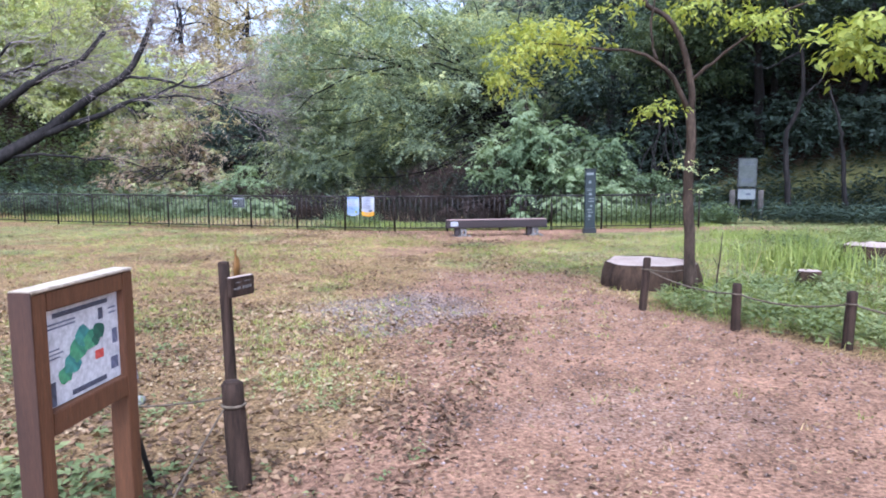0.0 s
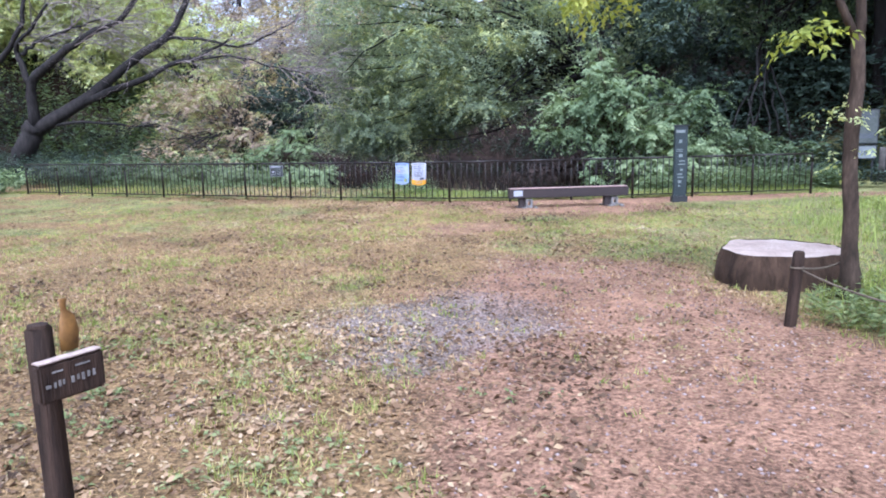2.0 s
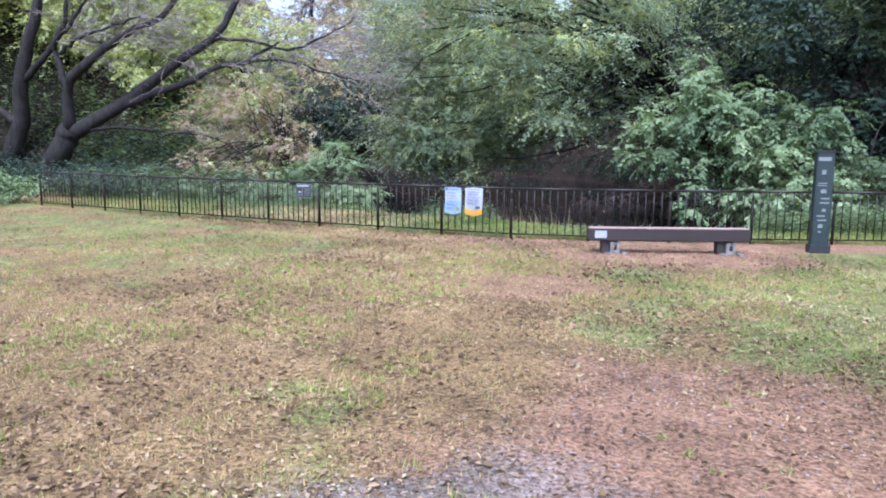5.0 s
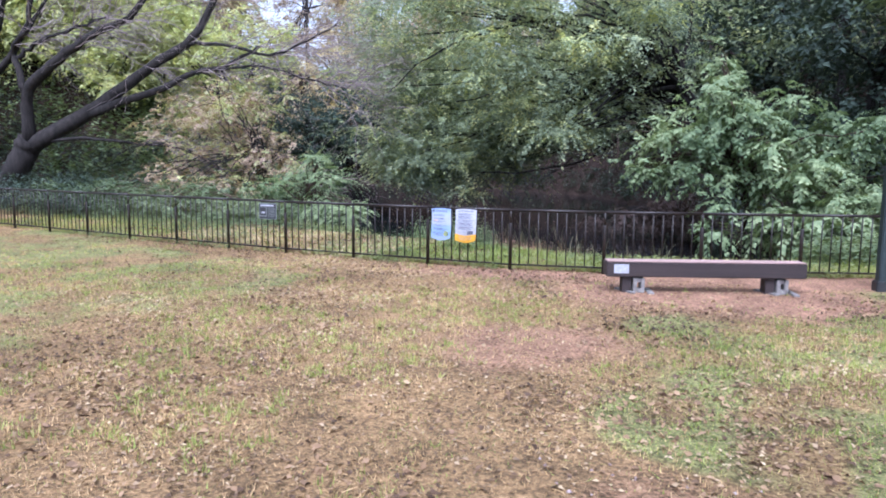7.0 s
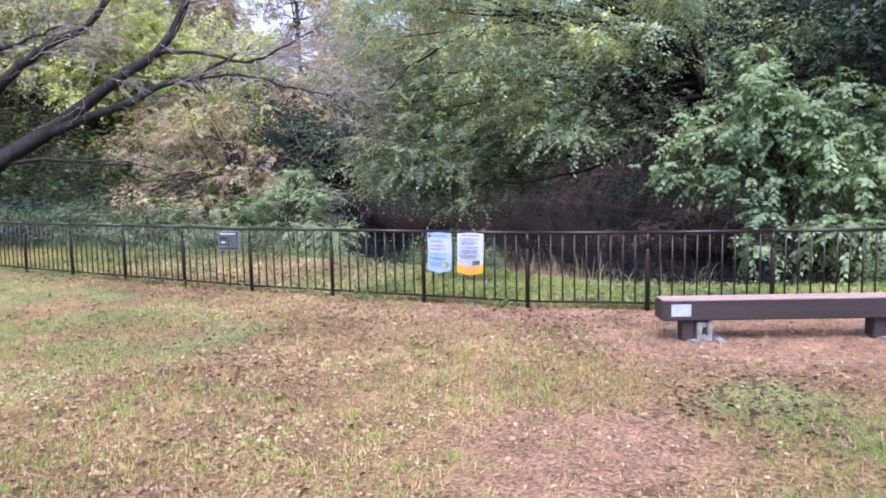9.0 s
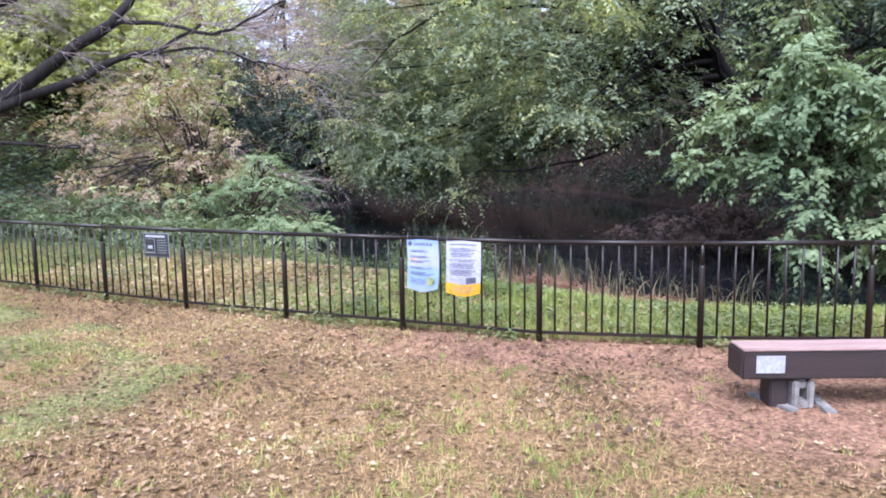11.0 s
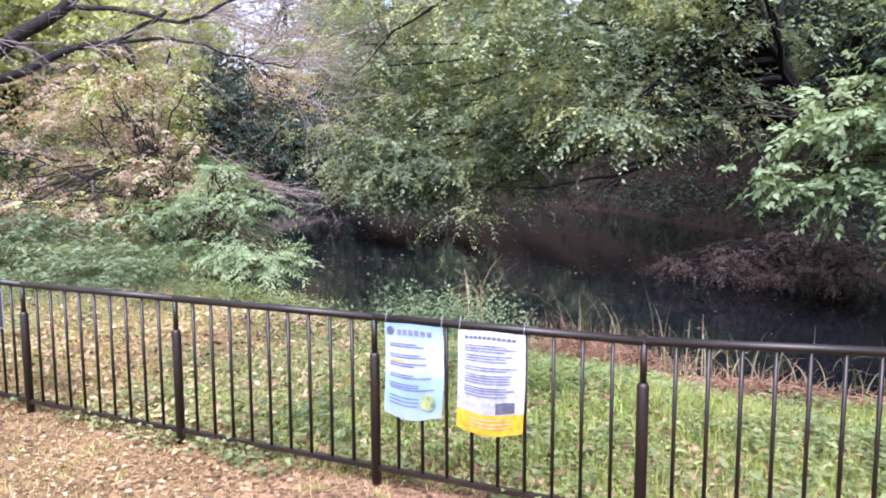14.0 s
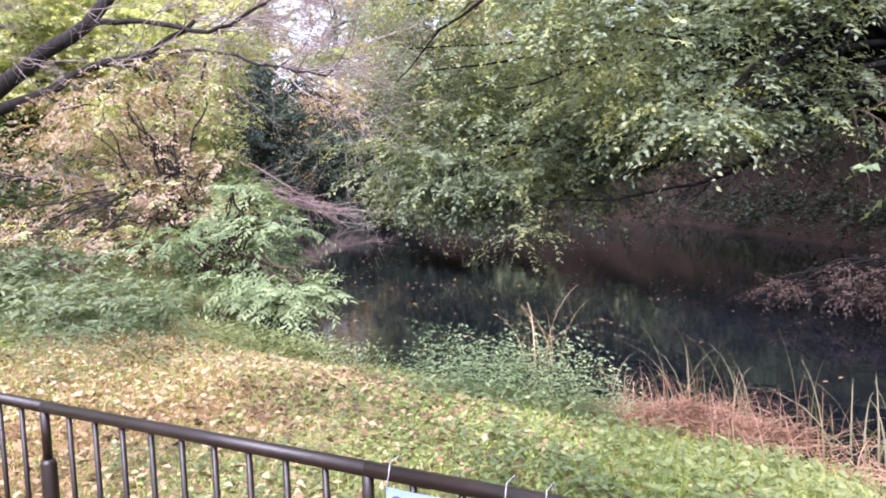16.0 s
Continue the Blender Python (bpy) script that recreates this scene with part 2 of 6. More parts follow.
def ground_material():
    """Trodden earth, lawn, gravel and litter, mixed by the shares stored on the sheet."""
    m, n, p, link = material("ground_earth")
    at = n.nodes.new("ShaderNodeVertexColor")
    at.layer_name = "cover"
    sep = n.nodes.new("ShaderNodeSeparateColor")
    link(at.outputs[0], sep.inputs[0])
    co = n.nodes.new("ShaderNodeTexCoord")

    def nz(scale, detail=5, rough=0.6):
        t = n.nodes.new("ShaderNodeTexNoise")
        t.inputs["Scale"].default_value, t.inputs["Detail"].default_value, t.inputs["Roughness"].default_value = scale, detail, rough
        link(co.outputs["Object"], t.inputs["Vector"])
        return t.outputs[0]

    fine, mid, big, grit = nz(38), nz(7), nz(0.9), nz(120, 3)

    def cover(dark, light, f):
        r = ramp(n, [(0.36, dark), (0.64, light)])
        link(f, r.inputs[0])
        return r.outputs[0]

    earth = mixed(n, 0.55, cover((0.135, 0.07, 0.042), (0.33, 0.185, 0.113), mid), cover((0.045, 0.023, 0.014), (0.48, 0.285, 0.178), fine))
    straw = mixed(n, 0.6, cover((0.1, 0.062, 0.027), (0.265, 0.168, 0.078), mid), cover((0.022, 0.014, 0.006), (0.42, 0.27, 0.125), fine))
    lawn = mixed(n, 0.6, cover((0.085, 0.1, 0.027), (0.225, 0.23, 0.075), mid), cover((0.03, 0.036, 0.012), (0.32, 0.295, 0.12), fine))
    gravel = mixed(n, 0.6, cover((0.1, 0.078, 0.067), (0.22, 0.176, 0.155), mid), cover((0.03, 0.023, 0.02), (0.38, 0.32, 0.292), fine))
    # muddy tone that also holds the shade of the far bank
    mud_shade = cover((0.01, 0.0062, 0.0042), (0.036, 0.0215, 0.0145), mid)

    def share(value, soft=0.25):
        a = n.nodes.new("ShaderNodeMath")
        a.operation = "MULTIPLY_ADD"
        link(fine, a.inputs[0])
        a.inputs[1].default_value = 0.9
        a.inputs[2].default_value = -0.45
        b = n.nodes.new("ShaderNodeMath")
        link(a.outputs[0], b.inputs[0])
        link(value, b.inputs[1])
        r = n.nodes.new("ShaderNodeMapRange")
        r.inputs[1].default_value, r.inputs[2].default_value = 0.5 - soft, 0.5 + soft
        link(b.outputs[0], r.inputs[0])
        return r.outputs[0]

    c = mixed(n, share(sep.outputs[1]), straw, lawn)
    c = mixed(n, share(sep.outputs[0]), c, earth)
    c = mixed(n, share(sep.outputs[2]), c, gravel)
    c = mixed(n, share(at.outputs[1]), c, mud_shade)
    drift = nz(1.7, 4)
    dr = ramp(n, [(0.34, (0.7, 0.69, 0.67)), (0.66, (1.22, 1.2, 1.18))])
    link(drift, dr.inputs[0])
    c = mixed(n, 0.85, c, dr.outputs[0], "MULTIPLY")
    g = ramp(n, [(0.25, (0.6, 0.6, 0.6)), (0.6, (1.0, 1.0, 1.0)), (0.8, (1.2, 1.2, 1.2))])
    link(grit, g.inputs[0])
    link(mixed(n, 0.7, c, g.outputs[0], "MULTIPLY"), p.inputs["Base Color"])
    p.inputs["Roughness"].default_value = 0.95
    p.inputs["Specular IOR Level"].default_value = 0.2
    link(bump(n, fine, 1.0, 0.03), p.inputs["Normal"])
    return m


GROUND = ground_material()


def water_material():
    m, n, p, link = material("pond_water")
    p.inputs["Base Color"].default_value = (0.004, 0.005, 0.0065, 1)
    p.inputs["Roughness"].default_value = 0.05
    p.inputs["IOR"].default_value = 1.27
    w = tex_noise(n, 1.6, 3, 0.5)
    link(bump(n, w.outputs[0], 0.2, 0.02), p.inputs["Normal"])
    return m


WATER_MAT = water_material()

# ---- geometry helpers ----
rng = np.random.default_rng(7)


def mesh_of(name, verts, faces, mats, smooth=False, index=None):
    me = bpy.data.meshes.new(name)
    me.from_pydata([tuple(v) for v in verts], [], faces)
    for m in mats if isinstance(mats, (list, tuple)) else [mats]:
        me.materials.append(m)
    if index is not None:
        me.polygons.foreach_set("material_index", index)
    if smooth:
        me.polygons.foreach_set("use_smooth", [True] * len(me.polygons))
    me.update()
    return me


def tri_mesh(name, verts, tris, mat):
    """A mesh from numpy arrays of corners and triangles."""
    me = bpy.data.meshes.new(name)
    me.vertices.add(len(verts))
    me.vertices.foreach_set("co", np.ascontiguousarray(verts, np.float32).ravel())
    me.loops.add(tris.size)
    me.loops.foreach_set("vertex_index", np.ascontiguousarray(tris, np.int32).ravel())
    me.polygons.add(len(tris))
    me.polygons.foreach_set("loop_start", np.arange(0, tris.size, 3, dtype=np.int32))
    me.materials.append(mat)
    me.update(calc_edges=True)
    return me


def part(name, me, parent, label="", m=None):
    ob = new(name, me)
    ob.parent = parent
    if m is not None:
        ob.matrix_basis = m
    if label:
        tagged(ob, label)
    return ob


def bm_part(name, bm, mats, parent, label="", m=None, smooth=False):
    me = bpy.data.meshes.new(name)
    bm.to_mesh(me)
    bm.free()
    for x in mats if isinstance(mats, (list, tuple)) else [mats]:
        me.materials.append(x)
    if smooth:
        me.polygons.foreach_set("use_smooth", [True] * len(me.polygons))
    return part(name, me, parent, label, m)


def box(sx, sy, sz, at=(0, 0, 0), bevel=0.004, bm=None, turn=None):
    """A box with worn edges, its middle at at."""
    own = bmesh.new()
    bmesh.ops.create_cube(own, size=1)
    bmesh.ops.scale(own, vec=(sx, sy, sz), verts=own.verts)
    if bevel:
        bmesh.ops.bevel(own, geom=own.edges[:], offset=min(bevel, sx / 3, sy / 3, sz / 3), segments=2, affect="EDGES")
    if turn is not None:
        bmesh.ops.transform(own, matrix=turn, verts=own.verts)
    bmesh.ops.translate(own, vec=at, verts=own.verts)
    if bm is None:
        return own
    me = bpy.data.meshes.new("tmp")
    own.to_mesh(me)
    own.free()
    bm.from_mesh(me)
    bpy.data.meshes.remove(me)
    return bm


class Tubes:
    """Collects tapered tubes along lines."""

    def __init__(self):
        self.v, self.f = [], []

    def add(self, pts, radii, sides=6, knobs=0.0):
        pts = [Vector(p) for p in pts]
        base, up = len(self.v), Vector((0.13, 0.31, 0.94))
        for i, p in enumerate(pts):
            d = (pts[min(i + 1, len(pts) - 1)] - pts[max(i - 1, 0)]).normalized()
            a = d.cross(up)
            a = a.normalized() if a.length > 0.05 else d.cross(Vector((1, 0, 0))).normalized()
            b = d.cross(a)
            for k in range(sides):
                w = 2 * math.pi * k / sides
                r = radii[i] * (1 + knobs * (random.random() - 0.5))
                self.v.append(p + (a * math.cos(w) + b * math.sin(w)) * r)
        for i in range(len(pts) - 1):
            for k in range(sides):
                q = base + i * sides
                self.f.append((q + k, q + (k + 1) % sides, q + sides + (k + 1) % sides, q + sides + k))
        self.f.append(tuple(base + k for k in range(sides))[::-1])
        self.f.append(tuple(base + (len(pts) - 1) * sides + k for k in range(sides)))

    def mesh(self, name, mat):
        return mesh_of(name, self.v, self.f, mat, True)


def bent(points, n=12, wobble=0.04):
    """A smooth wobbling line through the points (Catmull-Rom)."""
    p = [np.array(q, float) for q in points]
    p = [2 * p[0] - p[1]] + p + [2 * p[-1] - p[-2]]
    out = []
    per = max(2, n // (len(p) - 3))
    for i in range(1, len(p) - 2):
        for k in range(per):
            t = k / per
            a, b, c, d = p[i - 1], p[i], p[i + 1], p[i + 2]
            out.append(0.5 * (2 * b + (c - a) * t + (2 * a - 5 * b + 4 * c - d) * t * t + (3 * b - a - 3 * c + d) * t ** 3))
    out.append(p[-2])
    return [q + (rng.normal(size=3) * wobble if 0 < i < len(out) - 1 else 0) for i, q in enumerate(out)]


def taper(n, r0, r1):
    return [r0 + (r1 - r0) * (i / (n - 1)) ** 0.8 for i in range(n)]


def unit(a):
    return a / np.maximum(np.linalg.norm(a, axis=-1, keepdims=True), 1e-9)


def leaf_arrays(pos, along, up, length, width):
    """Folded leaves of four triangles: base, two shoulders a side and the tip."""
    n = len(pos)
    side = unit(np.cross(along, up))
    nrm = unit(np.cross(side, along))
    L, W = length[:, None], width[:, None]
    base = pos
    l1 = pos + along * L * 0.42 + side * W * 0.5 + nrm * W * 0.18
    r1 = pos + along * L * 0.42 - side * W * 0.5 + nrm * W * 0.18
    mid = pos + along * L * 0.5
    tip = pos + along * L - nrm * L * 0.12
    verts = np.stack([base, l1, mid, r1, tip], 1).reshape(-1, 3)
    one = np.array([[0, 2, 1], [1, 2, 4], [0, 3, 2], [3, 4, 2]])
    tris = (np.arange(n)[:, None, None] * 5 + one[None]).reshape(-1, 3)
    return verts, tris


def flat_leaf_arrays(pos, along, up, length, width):
    """Leaves of two triangles, for what stays far off."""
    n = len(pos)
    side = unit(np.cross(along, up))
    nrm = unit(np.cross(side, along))
    L, W = length[:, None], width[:, None]
    verts = np.stack([pos, pos + along * L * 0.45 + side * W * 0.5 + nrm * W * 0.2, pos + along * L, pos + along * L * 0.45 - side * W * 0.5 + nrm * W * 0.2], 1).reshape(-1, 3)
    tris = (np.arange(n)[:, None, None] * 4 + np.array([[0, 2, 1], [0, 3, 2]])[None]).reshape(-1, 3)
    return verts, tris


def sprays(centres, radii, per, leaves, size, droop=0.25, flat=0.5, near=False, aspect=0.5, twig_len=1.0, tidy=1.0):
    """Leaves in rows along twigs that leave the middle of each clump. Returns corners and triangles."""
    c = np.repeat(np.asarray(centres, float), per, 0)
    r = np.repeat(np.asarray(radii, float).reshape(len(centres), -1), per, 0)
    k = len(c)
    d = rng.normal(size=(k, 3))
    d[:, 2] *= flat
    d = unit(d)
    start = c + d * r * rng.uniform(0.0, 0.75, (k, 1)) * np.array([1, 1, flat + 0.25])
    d = unit(d + rng.normal(size=(k, 3)) * 0.35 * np.array([1, 1, 0.6]))
    length = r.mean(1) * rng.uniform(0.35, 0.75, k) * twig_len
    s = np.tile(np.linspace(0.08, 1, leaves), k)
    idx = np.repeat(np.arange(k), leaves)
    dd, ll = d[idx], length[idx]
    pos = start[idx] + dd * (ll * s)[:, None]
    pos[:, 2] -= droop * ll * s ** 2
    pos += rng.normal(size=pos.shape) * size * 0.25 * tidy
    sidev = unit(np.cross(dd, [0, 0, 1.0]) + rng.normal(size=dd.shape) * 0.15)
    sgn = np.where((np.arange(len(idx)) % 2) == 0, 1.0, -1.0)[:, None]
    along = unit(dd * 0.55 + sidev * sgn * 0.8 + np.array([0, 0, -droop * 0.9]) + rng.normal(size=dd.shape) * 0.25 * tidy)
    up = unit(np.array([0, 0, 0.9]) + dd * np.array([0.7, 0.7, 0.2]) + rng.normal(size=dd.shape) * 0.45 * tidy)
    ln = size * rng.uniform(0.7, 1.3, len(idx))
    make = leaf_arrays if near else flat_leaf_arrays
    return make(pos, along, up, ln, ln * aspect)


def crown_points(centre, rad, n, hollow=0.45):
    """Clump centres in an uneven egg round centre."""
    d = unit(rng.normal(size=(n, 3)))
    q = rng.uniform(hollow ** 3, 1, (n, 1)) ** (1 / 3)
    lump = 1 + 0.28 * np.sin(d[:, :1] * 5.3 + centre[0]) * np.cos(d[:, 2:] * 4.1 + centre[1]) + 0.12 * rng.normal(size=(n, 1))
    return np.asarray(centre) + d * np.asarray(rad) * q * lump


def thing(name, label, category, at=(0, 0, 0), group="", kind=""):
    ob = new(name)
    ob.location = at
    ob.empty_display_size = 0.1
    return tagged(ob, label, category, group, kind)


def local(verts, at):
    return verts - np.asarray(at, float)


# ---- the lie of the land ----
WATER = -0.25
POND = [(-1.9, 19.5), (-3.2, 18.95), (-4.4, 18.9), (-5.5, 19.2), (-6.8, 19.95), (-9.3, 20.3), (-11.2, 20.9), (-14.0, 24.0), (-24.0, 36.5), (-42.0, 57.0), (-32.0, 54.0), (-17.5, 50.5), (-10.6, 44.5), (-6.1, 36.2), (-3.6, 31.5), (-2.6, 25.0), (-1.7, 21.0)]


def pond_distance(x, y):
    """Metres to the shore, negative on the water."""
    best, inside = np.full(x.shape, 1e9), np.zeros(x.shape, bool)
    for (ax, ay), (bx, by) in zip(POND, POND[1:] + POND[:1]):
        ux, uy = bx - ax, by - ay
        t = np.clip(((x - ax) * ux + (y - ay) * uy) / (ux * ux + uy * uy), 0, 1)
        best = np.minimum(best, np.hypot(x - ax - t * ux, y - ay - t * uy))
        inside ^= ((ay > y) != (by > y)) & (x < ux * (y - ay) / (uy if uy else 1e-9) + ax)
    return np.where(inside, -best, best)


def smooth(a, b, v):
    t = np.clip((v - a) / (b - a), 0, 1)
    return t * t * (3 - 2 * t)


def lattice(ix, iy, seed):
    h = (ix * 374761393 + iy * 668265263 + seed * 974711) & 0x7FFFFFFF
    h = ((h ^ (h >> 13)) * 1274126177) & 0x7FFFFFFF
    return ((h ^ (h >> 16)) & 0xFFFF) / 65535.0


def value_noise(x, y, size, seed=1):
    u, v = np.asarray(x) / size, np.asarray(y) / size
    ix, iy = np.floor(u).astype(np.int64), np.floor(v).astype(np.int64)
    fx, fy = u - ix, v - iy
    fx, fy = fx * fx * (3 - 2 * fx), fy * fy * (3 - 2 * fy)
    a, b = lattice(ix, iy, seed), lattice(ix + 1, iy, seed)
    c, d = lattice(ix, iy + 1, seed), lattice(ix + 1, iy + 1, seed)
    return (a * (1 - fx) + b * fx) * (1 - fy) + (c * (1 - fx) + d * fx) * fy


def fbm(x, y, size, seed=1):
    return (value_noise(x, y, size, seed) * 0.5 + value_noise(x, y, size / 2.1, seed + 5) * 0.3 + value_noise(x, y, size / 4.3, seed + 9) * 0.2)


def height(x, y):
    x, y = np.asarray(x, float), np.asarray(y, float)
    flat = 0.0062 * np.clip(y, -10, 16.5)
    d = pond_distance(x, y)
    bank = np.where(d > 0, WATER - 0.03 + smooth(0, 2.2, d) * (flat - WATER + 0.03), WATER - 0.03 - np.minimum(0.8, -d * 0.45))
    hill = smooth(21.0, 27.0, y + 0.25 * np.clip(-22 - x, 0, 12)) * np.minimum(np.clip(d, 0, 60), np.interp(x, [-22, -8], [17, 60])) * 0.62
    hill += smooth(0.0, 3.0, d) * smooth(26, 34, y) * 1.2
    bumps = (fbm(x, y, 1.3, 3) - 0.5) * 0.035 + (fbm(x, y, 9.0, 4) - 0.5) * 0.05 * smooth(16, 24, y)
    rough = ((fbm(x, y, 2.6, 6) - 0.5) * 0.9 + (fbm(x, y, 0.9, 7) - 0.5) * 0.35) * smooth(0.2, 2.0, d) * smooth(25, 30, y)
    return bank + hill + rough + bumps * np.where(d > -0.3, 1, 0)


def z_at(x, y):
    return float(height(np.array([x]), np.array([y]))[0])


def covers(x, y):
    """Shares of bare earth, green lawn, gravel and muddy ground that also carries slope shade."""
    n1, n2, n3 = fbm(x, y, 2.2, 11), fbm(x, y, 0.7, 12), fbm(x, y, 4.0, 13)
    wob = (n1 - 0.5) * 1.6 + (n2 - 0.5) * 0.7
    left = np.interp(y, [-8, 2.5, 6, 8, 9.5, 11], [-1.0, -1.25, -1.9, -2.6, -2.4, -2.0])
    right = np.interp(y, [-8, 5.0, 5.9, 7.6, 8.8, 10, 11], [6.0, 3.2, 2.0, 0.2, -0.3, -0.7, -1.4])
    path = smooth(-0.7, 0.5, x - left + wob) * smooth(-0.5, 0.35, right - x + wob * 0.5) * smooth(11.2, 9.0, y + wob)
    bench = smooth(1.6, 0.4, np.hypot((x + 2.6) * 0.55, y - 14.75) + wob * 0.6)
    verge = smooth(0.95, 0.25, np.abs(y - np.interp(x, FENCE_X, FENCE_Y) + 0.25) + wob * 0.3) * smooth(-8.2, -4.6, x) * 0.9
    worn = smooth(0.58, 0.72, n3) * smooth(7, 9, y) * 0.35 + smooth(1.3, 0.3, np.hypot(x + 3.3, y - 12) + wob) * 0.65
    earth = np.clip(np.maximum.reduce([path, bench, verge, worn * smooth(16, 14, y)]), 0, 1)
    more = 0.06 * smooth(-5.3, -7.0, x) * smooth(6.0, 8.0, y) * smooth(11.5, 10.0, y) + 0.36 * smooth(-7.6, -9.4, x) * smooth(11.5, 12.6, y) * smooth(15.2, 14.0, y) + 0.28 * smooth(-3.1, -2.2, x) * smooth(9.8, 10.8, y) * smooth(14.6, 13.6, y) - 0.14 * smooth(-8.6, -7.8, x) * smooth(-2.6, -3.4, x) * smooth(9.5, 11.5, y)
    green = smooth(0.46, 0.62, more + n3 * 0.55 + n1 * 0.45 + 0.13 * smooth(-5.0, -8, x) * smooth(9.5, 11, y) * smooth(15.6, 14.0, y) + 0.17 * smooth(-2.6, -1.0, x) * smooth(9.5, 11.0, y) + 0.1 * smooth(3.0, 1.0, np.abs(y - 12.2)) * smooth(-9, -6, -np.abs(x + 1)) + 0.05 * smooth(-1.5, -2.6, x) * smooth(9.5, 8.0, y) - 0.1 * smooth(13.0, 14.5, y) * smooth(1.5, -1.0, np.abs(x + 6.5) - 3.0) + 0.13 * smooth(11.0, 12.2, y) * smooth(15.2, 14.4, y) * np.maximum(smooth(-8.0, -9.5, x), smooth(-4.0, -2.5, x)) - 0.06 * smooth(9.0, 10, y) * smooth(12.0, 11.0, y) * smooth(-1.0, -2.5, x)) * 0.9
    green = green * (0.3 + 0.7 * smooth(0.38, 0.6, fbm(x, y, 0.55, 15)))
    green = np.maximum(green, smooth(0.0, 0.8, x - right - 0.1 + wob * 0.3) * smooth(2, 5, y))
    beyond = smooth(0.1, 0.6, y - np.interp(x, FENCE_X, FENCE_Y))
    green = np.maximum(green, beyond * 0.75 * smooth(0.3, 0.55, n1 + 0.25 * smooth(-9, -6, x)))
    gravel = smooth(1.15, 0.4, np.hypot((x + 2.45) * 1.05, (y - 6.8) * 0.8) + wob * 1.3) * 0.62
    gravel = np.maximum(gravel, smooth(1.1, 0.2, np.hypot((x - 0.3) * 0.7, y - 4.2) + wob * 1.2) * 0.3)
    d = pond_distance(x, y)
    mud_shade = np.maximum(smooth(0.5, 0.0, d), smooth(-20, -24, x) * smooth(15.5, 18, y))
    # far slopes take the dark muddy tone in place of tree shade
    mud_shade = np.maximum(mud_shade, smooth(22, 25, y) * smooth(0.3, 0.5, n1 + 0.2))
    return earth, np.clip(green, 0, 1), np.clip(gravel, 0, 1), np.clip(mud_shade * 1.6, 0, 1.6)


FENCE_LINE = [(-17.6, 16.4), (-12.4, 15.85), (-8.5, 15.52), (-4.95, 15.5), (-3.72, 15.76), (-1.42, 16.52), (2.45, 18.07)]
FENCE_X, FENCE_Y = [p[0] for p in FENCE_LINE], [p[1] for p in FENCE_LINE]


def spaced(stops):
    """Grid lines: (from, to, step) one after another."""
    return np.unique(np.concatenate([np.arange(a, b, s) for a, b, s in stops]))


gx = spaced([(-700, -120, 60), (-120, -60, 8), (-60, -24, 1.2), (-24, -10, 0.25), (-10, 4, 0.1), (4, 12, 0.3), (12, 40, 1.2), (40, 120, 8), (120, 701, 60)])
gy = spaced([(-700, -120, 60), (-120, -20, 8), (-20, 0, 0.8), (0, 16, 0.1), (16, 24, 0.2), (24, 50, 0.35), (50, 66, 0.8), (66, 120, 6), (120, 701, 60)])
X, Y = np.meshgrid(gx, gy)
Z = height(X, Y)
nx, ny = len(gx), len(gy)
q = (np.arange(ny - 1)[:, None] * nx + np.arange(nx - 1)[None]).ravel()
tris = np.concatenate([np.stack([q, q + 1, q + nx + 1], 1), np.stack([q, q + nx + 1, q + nx], 1)])
ground_mesh = tri_mesh("ground", np.stack([X.ravel(), Y.ravel(), Z.ravel()], 1), tris, GROUND)
layer = ground_mesh.color_attributes.new("cover", "FLOAT_COLOR", "POINT")
layer.data.foreach_set("color", np.stack([c.ravel() for c in covers(X, Y)], 1).astype(np.float32).ravel())
ground_mesh.polygons.foreach_set("use_smooth", [True] * len(ground_mesh.polygons))
ground = tagged(new("ground", ground_mesh), "reddish trodden earth and patchy lawn with fallen leaves", "ground", kind="structure")

bm = bmesh.new()
bm.faces.new([bm.verts.new((x, y, 0)) for x, y in ((-60, 18.5), (2, 18.5), (2, 62), (-60, 62))])
pond_me = bpy.data.meshes.new("water")
bm.to_mesh(pond_me)
bm.free()
pond_me.materials.append(WATER_MAT)
pond = tagged(new("water", pond_me), "still dark pond water reflecting the trees", "pond", kind="structure")
pond.location = (0, 0, WATER)

# ---- fence ----


